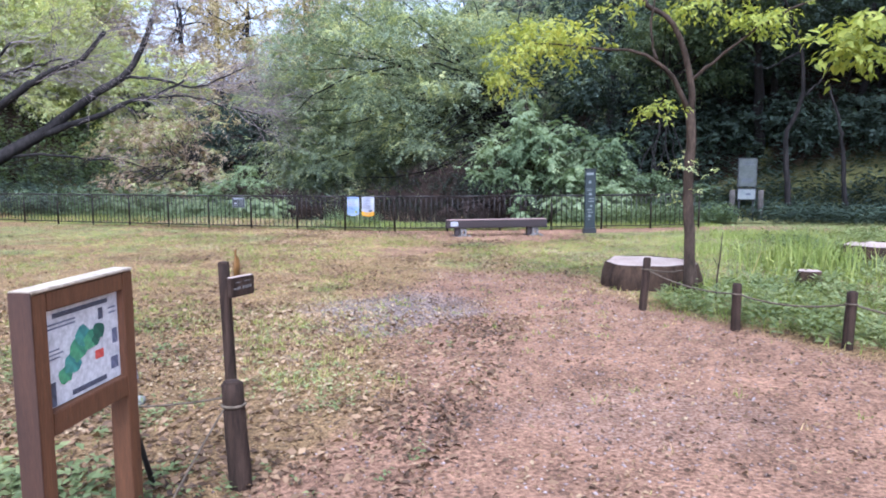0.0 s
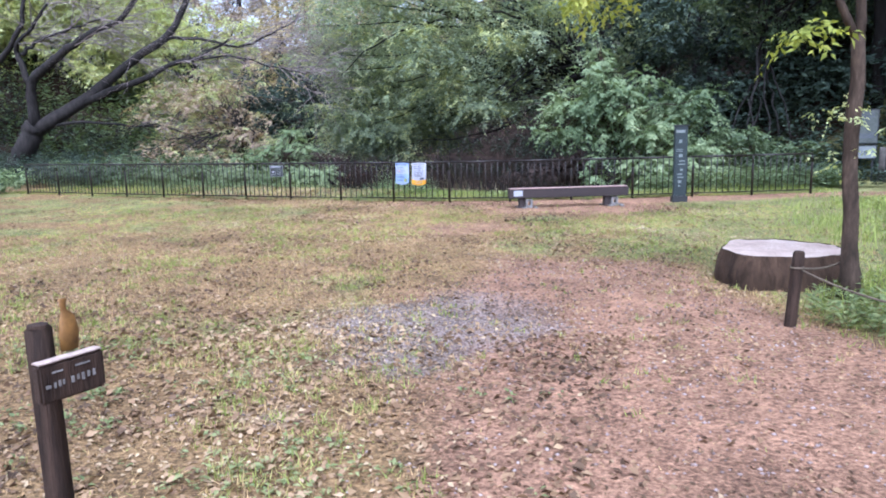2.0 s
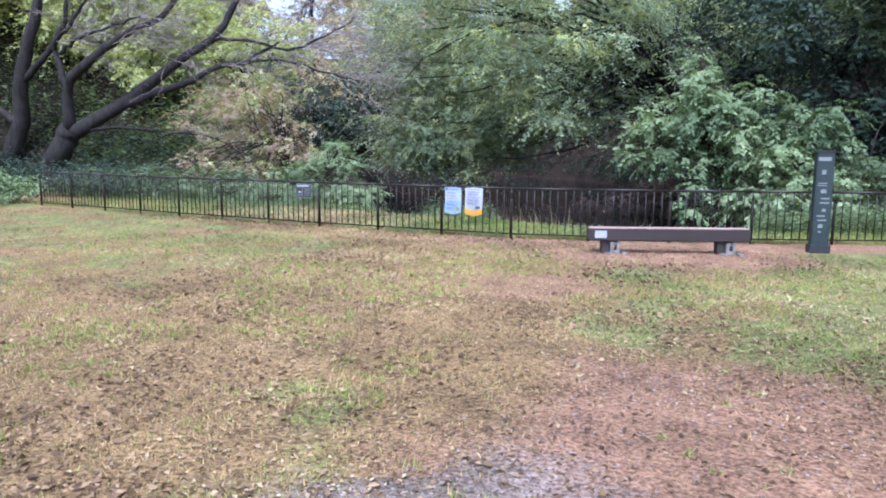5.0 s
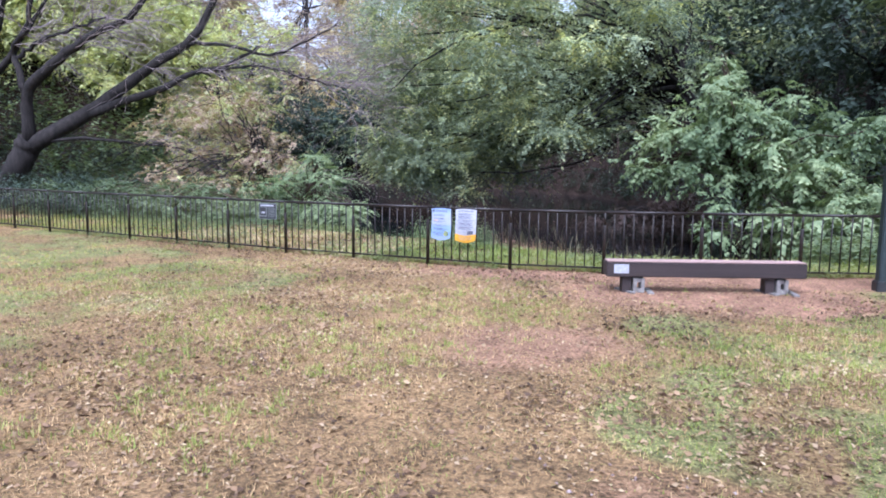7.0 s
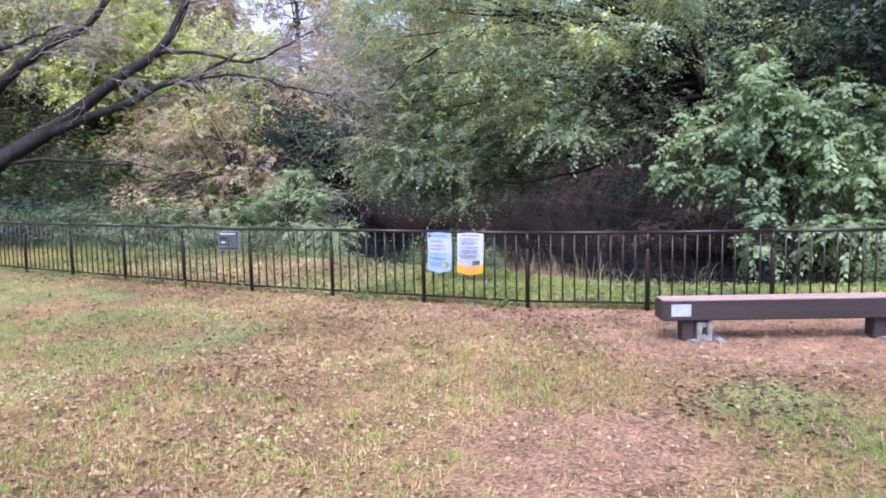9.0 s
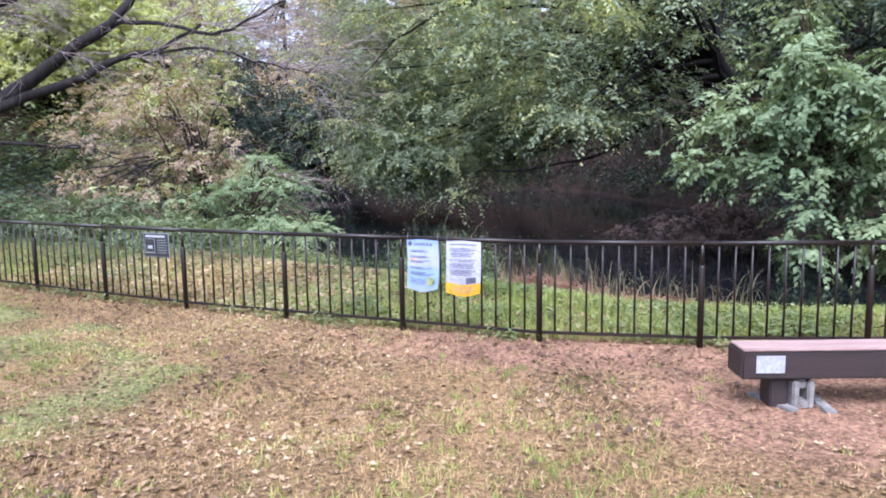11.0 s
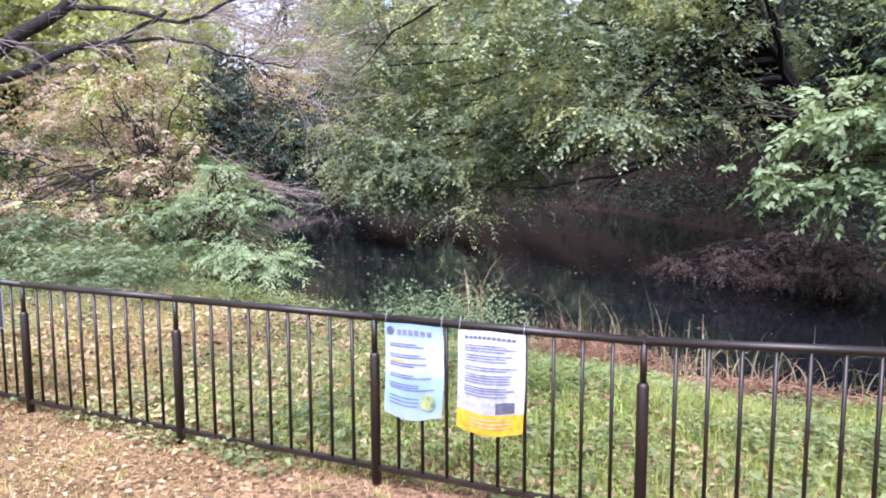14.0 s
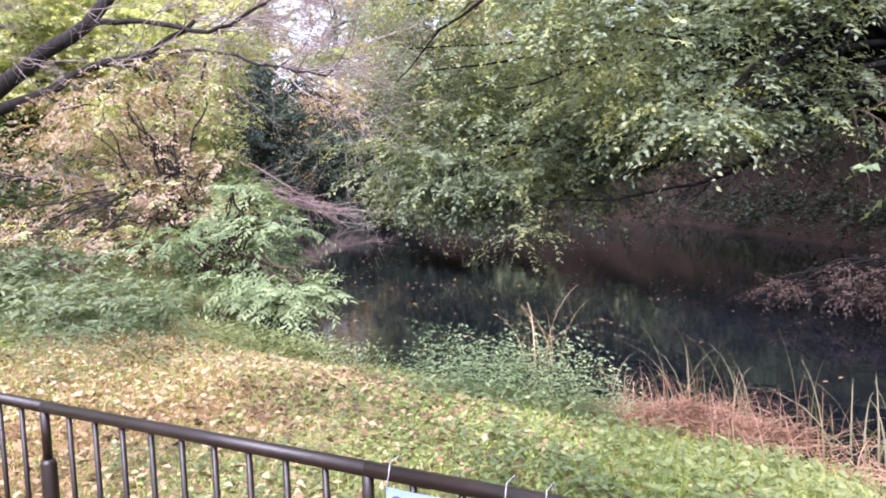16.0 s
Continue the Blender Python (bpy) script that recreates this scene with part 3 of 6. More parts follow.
def fence():
    fz = 0.09
    f = thing("fence", "low dark brown steel railing with thin pickets beside the pond", "fence", (-6.12, 15.5, fz))
    origin = Vector((-6.12, 15.5, fz))
    line = [Vector((x, y, 0)) for x, y in FENCE_LINE]
    lens = [0]
    for a, b in zip(line, line[1:]):
        lens.append(lens[-1] + (b - a).length)

    def at(s):
        for i in range(len(line) - 1):
            if s <= lens[i + 1] or i == len(line) - 2:
                return line[i].lerp(line[i + 1], (s - lens[i]) / (lens[i + 1] - lens[i]))

    start = lens[2] + (-6.12 + 8.5) / 1.0
    step = 1.205
    first = start - step * int(start / step)
    posts = [at(first + step * i) for i in range(int((lens[-1] - first) / step) + 1)]
    # one post: thick sleeve below, thin bar above, domed lip
    t = Tubes()
    t.add([(0, 0, -0.08), (0, 0, 0.62), (0, 0, 0.634)], [0.024, 0.024, 0.018], 10)
    post_me = t.mesh("post", METAL)
    t = Tubes()
    t.add([(0, 0, 0.625), (0, 0, 0.8)], [0.014, 0.014], 8)
    neck_me = t.mesh("post_neck", METAL)
    t = Tubes()
    t.add([(0, 0, 0.085), (0, 0, 0.8)], [0.0085, 0.0085], 6)
    picket_me = t.mesh("picket", METAL)
    for p in posts:
        ob = part("post", post_me, f, "", Matrix.Translation(p + Vector((0, 0, fz)) - origin))
        part("post_neck", neck_me, ob)
    for a, b in zip(posts, posts[1:]):
        d = b - a
        turn = math.atan2(d.y, d.x)
        m = Matrix.Translation(a + Vector((0, 0, fz)) - origin) @ Matrix.Rotation(turn, 4, "Z")
        t = Tubes()
        t.add([(0, 0, 0.8), (d.length, 0, 0.8)], [0.018, 0.018], 12)
        part("top_rail", t.mesh("top_rail", METAL), f, "", m)
        part("bottom_rail", BOTTOM_RAIL, f, "", m @ Matrix.Diagonal((d.length, 1, 1, 1)))
        for k in range(1, 10):
            part("picket", picket_me, f, "", m @ Matrix.Translation((d.length * k / 10, 0, 0)))
    return f


bm = box(1, 0.026, 0.022, (0.5, 0, 0.085), 0.0)
BOTTOM_RAIL = bpy.data.meshes.new("bottom_rail")
bm.to_mesh(BOTTOM_RAIL)
bm.free()
BOTTOM_RAIL.materials.append(METAL)
fence()

# ---- trees and shrubs ----


def leaf_part(name, arrays, at, mat, parent, label=""):
    v, t = arrays
    return part(name, tri_mesh(name, local(v, at), t, mat), parent, label)


def joined(list_of_arrays):
    vs, ts, n = [], [], 0
    for v, t in list_of_arrays:
        vs.append(v)
        ts.append(t + n)
        n += len(v)
    return np.concatenate(vs), np.concatenate(ts)


def twigs(tubes, start, way, length, r, depth, spread=0.7, sag=0.0):
    """Branches that fork and thin out."""
    way = unit(np.asarray(way, float))
    end = np.asarray(start) + way * length
    mid = (np.asarray(start) + end) / 2 + rng.normal(size=3) * length * 0.09
    end[2] -= sag * length
    line = bent([start, mid, end], 6, length * 0.015)
    tubes.add(line, taper(len(line), r, r * 0.45), 5 if depth > 1 else 4)
    if depth <= 0:
        return
    for k in range(3):
        s = line[rng.integers(2, len(line))]
        w = way + rng.normal(size=3) * spread * np.array([1, 1, 0.6])
        twigs(tubes, s, w, length * rng.uniform(0.5, 0.8), r * 0.5, depth - 1, spread, sag)


def broadleaf(label, base, trunk_top, crowns, leaf_mat, bark, r=0.16, size=0.12, per=14, leaves=9, clump=(1.0, 1.0, 0.7), droop=0.3, near=False, limbs=5, name="tree", category="tree", flat=0.5, aspect=0.5, hollow=0.45, group="", extra=None, twig_len=1.0, tidy=1.0, boughs=()):
    """A tree or shrub: trunk with limbs into the crown, and leaves in rows on twigs. crowns: (centre, radii, clumps)."""
    base = (base[0], base[1], z_at(base[0], base[1]) - 0.05)
    t = thing(name, label, category, base, group)
    tb = Tubes()
    mid = (np.array(base) + np.array(trunk_top)) / 2 + rng.normal(size=3) * 0.12
    line = bent([base, mid, trunk_top], 10, 0.02)
    tb.add([local(p, base) for p in line], taper(len(line), r * 1.15, r * 0.6), 8, 0.15)
    centres = []
    for c, rad, n in crowns:
        pts = crown_points(np.array(c, float), rad, n, hollow)
        g = height(pts[:, 0], pts[:, 1]) + 0.15
        pts[:, 2] = np.maximum(pts[:, 2], np.maximum(g, WATER + 0.25))
        centres.append(pts)
        for k in range(limbs):
            tip = pts[rng.integers(0, len(pts))]
            s = line[rng.integers(len(line) // 2, len(line))]
            b = bent([s, (np.asarray(s) + tip) / 2 + np.array([0, 0, 0.25]), tip], 8, 0.05)
            tb.add([local(p, base) for p in b], taper(len(b), r * 0.42, 0.012), 5)
    for pts, r0, r1 in boughs:
        b = bent(pts, 16, 0.03)
        tb.add([local(p, base) for p in b], taper(len(b), r0, r1), 6, 0.1)
        for k in range(7):
            i = rng.integers(3, len(b))
            twigs(tb, local(b[i], base), (np.array(b[i]) - np.array(b[i - 2])) + rng.normal(size=3) * 0.25, rng.uniform(0.4, 0.9), 0.012, 1, 0.6, 0.15)
    part("trunk", tb.mesh("trunk", bark), t)
    centres = np.concatenate(centres)
    rad = np.tile(np.array(clump, float), (len(centres), 1)) * rng.uniform(0.65, 1.25, (len(centres), 1))
    leaf_part("crown", sprays(centres, rad, per, leaves, size, droop, flat, near, aspect, twig_len, tidy), base, leaf_mat, t)
    if extra:
        for mat, n, sz in extra:
            pick = centres[rng.integers(0, len(centres), n)]
            leaf_part("foliage", sprays(pick, rad[:n], per, leaves, sz, droop, flat, near, aspect, twig_len, tidy), base, mat, t)
    return t


# the large tree that leans over the pond
broadleaf("large broad-leaved tree leaning low over the pond", (-2.6, 31.5), (-4.7, 28.2, 4.6),
          [((-9.0, 28.6, 5.2), (5.0, 3.8, 4.2), 210), ((-12.5, 30.2, 4.8), (2.9, 3.4, 3.9), 135), ((-6.6, 25.6, 5.2), (3.2, 2.6, 2.4), 90),
           ((-11.4, 28.8, 2.3), (4.2, 2.4, 1.3), 84), ((-7.6, 27.6, 3.0), (3.0, 1.4, 0.8), 46), ((-12.2, 28.0, 1.45), (1.6, 0.9, 0.7), 46), ((-10.2, 28.3, 1.8), (1.8, 0.9, 0.6), 38),
           ((-9.0, 31.5, 9.0), (6.0, 3.5, 2.2), 80), ((-6.8, 24.9, 2.35), (0.6, 0.4, 0.2), 7)],
          LEAF_MID, BARK_DARK, 0.2, 0.1, 20, 12, (1.05, 1.05, 0.5), 0.42, limbs=12, hollow=0.6, extra=[(LEAF_LIME, 170, 0.1)], flat=0.38, twig_len=1.25, tidy=0.7,
          boughs=[([(-4.6, 28.2, 2.4), (-5.2, 27.3, 2.25), (-5.75, 26.7, 2.15), (-6.4, 25.6, 1.75), (-6.8, 24.5, 1.3)], 0.085, 0.012),
                  ([(-4.8, 28.4, 4.2), (-6.4, 28.3, 4.0), (-8.2, 27.6, 3.9), (-10.5, 26.6, 3.3)], 0.09, 0.015),
                  ([(-4.7, 28.2, 3.0), (-6.5, 27.2, 1.7), (-8.2, 26.8, 1.25), (-9.8, 26.6, 1.2)], 0.06, 0.012),
                  ([(-4.8, 28.4, 4.6), (-7.5, 26.4, 5.4), (-10.5, 25.7, 4.7), (-12.6, 26.2, 3.6)], 0.08, 0.012)])
# bright shrub by the railing
broadleaf("tall leafy green shrub with drooping pinnate leaves", (-2.4, 22.6), (-2.5, 22.4, 1.6),
          [((-2.2, 22.3, 2.0), (1.5, 1.2, 1.05), 50), ((-0.6, 22.0, 1.4), (1.6, 1.2, 1.2), 46), ((-2.75, 22.5, 3.2), (0.3, 0.3, 0.55), 6), ((-4.0, 22.1, 1.35), (0.75, 0.5, 0.3), 7), ((-3.6, 22.2, 2.1), (0.8, 0.5, 0.3), 7), ((-1.0, 21.3, 0.5), (1.7, 0.7, 0.4), 28)],
          LEAF_SHRUB, BARK_TAN, 0.06, 0.108, 13, 12, (0.5, 0.5, 0.26), 0.5, True, 8, "shrub", "shrub", flat=0.6, aspect=0.58, twig_len=1.7, tidy=0.35,
          boughs=[([(-2.5, 22.4, 1.2), (-3.2, 22.4, 1.9), (-4.3, 22.5, 2.2), (-5.0, 22.4, 2.15)], 0.022, 0.006), ([(-2.5, 22.4, 1.4), (-2.7, 22.5, 2.6), (-2.75, 22.5, 3.8)], 0.02, 0.005)])
# shrubs at the left of the water
broadleaf("thin shrub with tan and pinkish autumn leaves", (-14.3, 22.3), (-14.2, 22.2, 1.9),
          [((-15.0, 22.0, 2.5), (1.5, 1.1, 1.2), 62), ((-16.8, 22.3, 2.3), (1.7, 1.2, 1.3), 50), ((-13.8, 22.2, 1.3), (1.1, 0.9, 0.8), 26), ((-15.8, 21.2, 0.9), (1.8, 0.6, 0.5), 26)],
          LEAF_TAN, BARK_GREY, 0.045, 0.072, 9, 11, (0.5, 0.5, 0.3), 0.35, True, 12, "shrub", "shrub", extra=[(LEAF_LIME, 34, 0.07)], twig_len=1.4, flat=0.4, tidy=0.6,
          boughs=[([(-14.3, 22.3, 0.4), (-14.7, 21.9, 1.5), (-14.9, 21.5, 2.6), (-15.0, 21.4, 3.4)], 0.028, 0.006), ([(-14.6, 22.1, 0.8), (-15.8, 21.6, 1.6), (-17.0, 21.2, 1.9), (-18.3, 21.0, 1.75)], 0.026, 0.006),
                  ([(-14.4, 22.2, 0.6), (-13.8, 21.9, 1.4), (-13.2, 21.8, 2.0)], 0.02, 0.005)])
broadleaf("pale green shrub with feathery leaves at the water's edge", (-12.0, 20.7), (-12.0, 20.8, 0.8),
          [((-12.5, 20.9, 0.6), (1.3, 0.8, 0.5), 34), ((-12.2, 21.3, 1.35), (0.35, 0.3, 0.45), 6), ((-10.8, 20.4, 0.35), (0.8, 0.4, 0.22), 12), ((-10.5, 20.5, 0.35), (0.5, 0.2, 0.15), 5), ((-11.6, 20.7, 1.55), (0.22, 0.2, 0.2), 3), ((-11.1, 20.7, 1.1), (0.3, 0.2, 0.15), 3), ((-11.5, 21.0, 1.1), (0.5, 0.3, 0.25), 4)],
          LEAF_SHRUB, BARK_TAN, 0.035, 0.085, 14, 15, (0.42, 0.42, 0.25), 0.35, True, 6, "shrub", "shrub", aspect=0.3, twig_len=1.9, tidy=0.25, flat=0.4)
broadleaf("dense low green bushes behind the railing", (-15.0, 19.6), (-15.0, 19.6, 0.7),
          [((-14.6, 19.6, 0.45), (2.0, 1.0, 0.5), 60), ((-12.4, 19.3, 0.25), (1.2, 0.6, 0.35), 30), ((-18.0, 19.4, 0.5), (2.2, 1.0, 0.5), 50)],
          LEAF_BUSH, BARK_TAN, 0.03, 0.1, 16, 9, (0.45, 0.45, 0.3), 0.2, True, 5, "shrub", "shrub", aspect=0.28)
broadleaf("leafy lime-green tree among darker trunks", (-18.9, 26.4), (-18.7, 26.3, 3.8),
          [((-19.3, 26.4, 4.4), (2.4, 1.6, 2.2), 76), ((-19.6, 26.2, 2.4), (1.6, 1.2, 1.2), 34), ((-22.0, 26.2, 6.0), (2.8, 1.6, 2.0), 60), ((-18.6, 24.6, 1.2), (1.8, 1.0, 0.9), 36)],
          LEAF_LIME, BARK_GREY, 0.12, 0.13, 15, 10, (0.75, 0.75, 0.5), 0.35, False, 7)
broadleaf("rounded green hedge at the end of the railing", (-19.3, 16.4), (-19.3, 16.4, 0.5),
          [((-19.2, 16.3, 0.5), (1.7, 0.8, 0.5), 60)], LEAF_SHRUB, BARK_TAN, 0.03, 0.08, 16, 9, (0.35, 0.35, 0.25), 0.15, True, 4, "hedge", "hedge")
# dead brown bush over the water
broadleaf("withered purplish brown bush hanging over the water", (-3.0, 24.6), (-3.8, 24.5, 0.5),
          [((-4.1, 24.3, 0.2), (1.05, 0.8, 0.5), 64), ((-5.5, 24.6, 0.0), (0.5, 0.4, 0.2), 6)], LEAF_BROWN, BARK_DARK, 0.025, 0.047, 22, 11, (0.36, 0.36, 0.3), 0.6, True, 12, "bush", "bush")

# dark woods at the right, up the slope, shade put into the leaf colour
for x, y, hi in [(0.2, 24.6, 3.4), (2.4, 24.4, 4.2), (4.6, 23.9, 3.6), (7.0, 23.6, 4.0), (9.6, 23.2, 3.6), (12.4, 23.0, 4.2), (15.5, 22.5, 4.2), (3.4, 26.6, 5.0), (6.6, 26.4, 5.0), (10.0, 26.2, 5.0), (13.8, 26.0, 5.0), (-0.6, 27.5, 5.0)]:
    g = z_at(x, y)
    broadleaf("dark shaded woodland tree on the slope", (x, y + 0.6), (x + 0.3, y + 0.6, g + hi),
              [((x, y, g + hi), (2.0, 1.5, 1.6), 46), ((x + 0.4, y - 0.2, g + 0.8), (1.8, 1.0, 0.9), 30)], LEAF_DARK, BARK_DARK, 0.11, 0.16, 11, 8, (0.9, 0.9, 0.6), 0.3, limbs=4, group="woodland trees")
broadleaf("mid-green tree at the edge of the wood", (1.6, 24.4), (1.5, 24.2, 4.2),
          [((1.3, 23.8, 4.9), (2.2, 1.2, 1.2), 46), ((2.6, 22.8, 6.0), (2.6, 1.2, 0.9), 44), ((0.8, 21.5, 0.9), (1.2, 0.7, 0.5), 18)], LEAF_BUSH, BARK_GREY, 0.09, 0.12, 13, 10, (0.75, 0.75, 0.45), 0.4, limbs=7)

for x, y, z, n in [(3.0, 20.6, 7.9, 70), (7.5, 20.0, 7.8, 70), (12.0, 19.5, 7.8, 60)]:
    broadleaf("tall tree with a spreading canopy over the wood's edge", (x + 1.2, y + 3.2), (x + 0.6, y + 2.0, z - 1.0),
              [((x, y, z), (3.0, 2.6, 1.3), n)], LEAF_BUSH, BARK_DARK, 0.16, 0.15, 14, 9, (1.0, 1.0, 0.6), 0.4, limbs=7, group="canopy trees")

# forest on the far slopes
FOREST = [(LEAF_DARK, [(-35, 55), (-30, 55.5), (-26, 56), (-9, 49), (-2, 38), (4, 30.5), (13, 29), (-3, 55), (8, 42), (20, 32), (24, 40)]),
          (LEAF_MID, [(-15, 53), (-5, 43), (0, 34), (8, 29.5), (-10, 62), (3, 48), (14, 38), (-5, 75), (8, 62), (16, 50), (-22, 55)]),
          (LEAF_OCHRE, [(-36, 61), (-29, 62), (-40, 54), (-46, 60), (-38, 43)]),
          (LEAF_PINK, [(-28, 32.5), (-40, 47), (-30, 68), (-40, 68), (-44, 50), (-31, 35), (-48, 57), (-37, 36), (-41, 61), (-34, 63.5), (-27.5, 62), (-47, 65), (-23, 63)]),
          (LEAF_LIME, [(-26, 27), (-30, 32), (-34, 29), (-29, 24), (-55, 58), (-27, 30.5), (-45, 40), (-36, 24), (-31, 20), (-36, 18.5), (-33, 25.5), (-42, 28)])]
for mat, spots in FOREST:
    for x, y in spots:
        g = z_at(x, y)
        h = 5.0 + 2.5 * rng.random()
        airy = mat in (LEAF_PINK, LEAF_OCHRE)
        broadleaf({LEAF_PINK: "thin forest tree with pinkish brown leaves on the slope", LEAF_OCHRE: "thin ochre-leaved forest tree on the slope", LEAF_LIME: "yellow-green forest tree on the slope"}.get(mat, "green forest tree on the slope beyond the pond"), (x, y), (x, y, g + h * 0.7),
                  [((x, y - 0.5, g + h * 0.62), (4.0, 3.0, h * 0.55), 50 if airy else 75), ((x, y - 1.5, g + 1.2), (3.6, 1.6, 1.2), 24)], mat, BARK_DARK, 0.16, 0.24 if airy else 0.17 if y < 37 else 0.28, 7 if y >= 37 else 13, 8, (1.4, 1.4, 0.95), 0.3, limbs=9 if airy else 4, group="forest trees", extra=[(LEAF_LIME, 60, 0.27)] if mat is LEAF_LIME else None)

# leafy understorey behind the leaning trunks
for mat, x, y, h in [(LEAF_LIME, -22.6, 25.4, 5.2), (LEAF_LIME, -25.2, 24.6, 4.6), (LEAF_LIME, -28.0, 25.2, 5.8), (LEAF_LIME, -30.8, 24.2, 5.0), (LEAF_LIME, -33.6, 24.6, 5.6), (LEAF_MID, -36.8, 23.6, 5.2)]:
    g = z_at(x, y)
    broadleaf("small leafy tree in the understorey behind the trunks", (x, y), (x + 0.2, y, g + h * 0.75),
              [((x, y - 0.3, g + h * 0.66), (2.0, 1.3, h * 0.36), 74), ((x + 0.3, y - 0.8, g + h * 0.28), (1.7, 0.9, 0.9), 26)], mat, BARK_GREY, 0.08, 0.14, 13, 10, (0.85, 0.85, 0.5), 0.35, limbs=8, group="understorey trees", twig_len=1.3)
# dark evergreens where the pond narrows
for x, y, h, w in [(-32.2, 44.0, 7.6, 2.3), (-35.0, 47.5, 8.6, 2.8), (-34.0, 52.6, 8.0, 2.8)]:
    g = z_at(x, y)
    broadleaf("dense dark evergreen tree at the narrow end of the pond", (x, y), (x, y, g + h * 0.8),
              [((x, y, g + h * 0.52), (w, w * 0.8, h * 0.48), 80), ((x + 0.8, y - 0.6, g + 0.9), (w * 0.9, 1.2, 0.8), 26)], LEAF_DARK, BARK_DARK, 0.18, 0.2, 13, 9, (1.1, 1.1, 0.7), 0.4, limbs=6, group="pond evergreens")


def dark_tree():
    """Spreading leaning tree with bare fine twigs."""
    base = (-22.2, 20.2, z_at(-22.2, 20.2) - 0.05)
    t = thing("tree", "dark spreading tree with long bare leaning limbs", "tree", base)
    tb, tw = Tubes(), Tubes()
    limbs = [([base, (-21.8, 20.3, 0.7), (-21.43, 20.4, 1.35), (-21.1, 20.5, 2.0)], 0.42, 0.33),
             ([(-21.1, 20.5, 1.8), (-19.9, 21.4, 2.78), (-19.6, 22.2, 3.44), (-19.0, 22.9, 4.17), (-18.1, 23.6, 4.98), (-17.66, 24.0, 5.79), (-17.2, 24.3, 7.2)], 0.27, 0.09),
             ([(-19.85, 21.4, 2.75), (-18.5, 22.6, 3.49), (-17.54, 23.4, 4.1), (-17.03, 24.0, 4.32), (-16.0, 24.4, 4.9)], 0.15, 0.04),
             ([(-18.1, 23.6, 4.95), (-17.0, 24.0, 4.94), (-15.61, 24.3, 4.64), (-14.57, 24.5, 4.89), (-13.4, 24.6, 5.4)], 0.075, 0.02),
             ([(-21.1, 20.5, 1.9), (-21.03, 20.5, 3.39), (-20.31, 20.5, 3.87), (-19.48, 20.6, 4.4), (-18.82, 20.8, 4.8), (-17.8, 21.2, 5.29), (-17.0, 21.4, 6.2)], 0.22, 0.07),
             ([(-21.06, 20.5, 3.3), (-21.46, 20.5, 4.24), (-21.32, 20.4, 4.66), (-20.66, 20.4, 5.12), (-19.9, 20.4, 5.8)], 0.13, 0.04),
             ([(-21.2, 20.4, 4.3), (-20.55, 20.6, 4.77), (-19.66, 20.8, 5.02), (-18.4, 21.0, 5.3)], 0.08, 0.025),
             ([(-17.2, 23.8, 4.2), (-15.8, 24.3, 4.3), (-14.4, 24.6, 3.9), (-13.2, 24.8, 3.6)], 0.05, 0.015),
             ([(-20.96, 20.6, 1.9), (-20.1, 21.0, 2.09), (-19.3, 21.8, 2.03), (-18.44, 22.4, 1.91), (-17.15, 22.6, 1.8), (-16.3, 22.6, 1.35)], 0.07, 0.025)]
    for pts, r0, r1 in limbs:
        line = bent(pts, 18, 0.02)
        tb.add([local(p, base) for p in line], taper(len(line), r0 * 0.9, r1), 9, 0.12)
        if r0 < 0.3:
            for k in range(18 if r0 > 0.076 else 22):
                i = rng.integers(len(line) // 2, len(line))
                way = (np.array(line[i]) - np.array(line[i - 1])) * 3 + rng.normal(size=3) * 0.7 + np.array([0.7, 0.2, -0.1])
                twigs(tw, local(line[i], base), way, rng.uniform(1.0, 2.4), 0.016, 2 if k % 3 else 3, 0.7, 0.08)
    part("trunk", tb.mesh("trunk", BARK_GREY), t)
    part("fine_branching", tw.mesh("fine_branching", TWIG), t, "fine bare greyish twigs")
    c = crown_points(np.array((-22.5, 24.0, 7.0)), (3.2, 1.5, 1.6), 30)
    leaf_part("crown", sprays(c, np.tile([0.7, 0.7, 0.45], (30, 1)), 10, 8, 0.12, 0.3), base, LEAF_LIME, t)
    # a second trunk close by
    base = (-25.5, 21.5, z_at(-25.5, 21.5) - 0.05)
    t = thing("tree", "slim dark tree beside the spreading one", "tree", base)
    tb = Tubes()
    for pts, r0, r1 in [([base, (-25.05, 21.5, 1.61), (-24.6, 21.5, 3.21), (-24.22, 21.5, 4.58), (-23.9, 21.6, 5.6), (-23.5, 21.8, 7.2)], 0.36, 0.14), ([(-24.96, 21.5, 2.3), (-25.96, 21.5, 2.85), (-27.5, 21.5, 3.7)], 0.16, 0.06), ([(-24.4, 21.5, 3.7), (-23.34, 21.6, 4.54), (-22.5, 21.7, 5.64), (-22.2, 21.7, 7.0)], 0.13, 0.06)]:
        line = bent(pts, 12, 0.03)
        tb.add([local(p, base) for p in line], taper(len(line), r0, r1), 9, 0.12)
    part("trunk", tb.mesh("trunk", BARK_GREY), t)
    c = crown_points(np.array((-26.5, 24.5, 6.2)), (4.0, 1.5, 2.2), 70)
    leaf_part("crown", sprays(c, np.tile([0.8, 0.8, 0.5], (70, 1)), 12, 8, 0.14, 0.3), base, LEAF_LIME, t)


dark_tree()


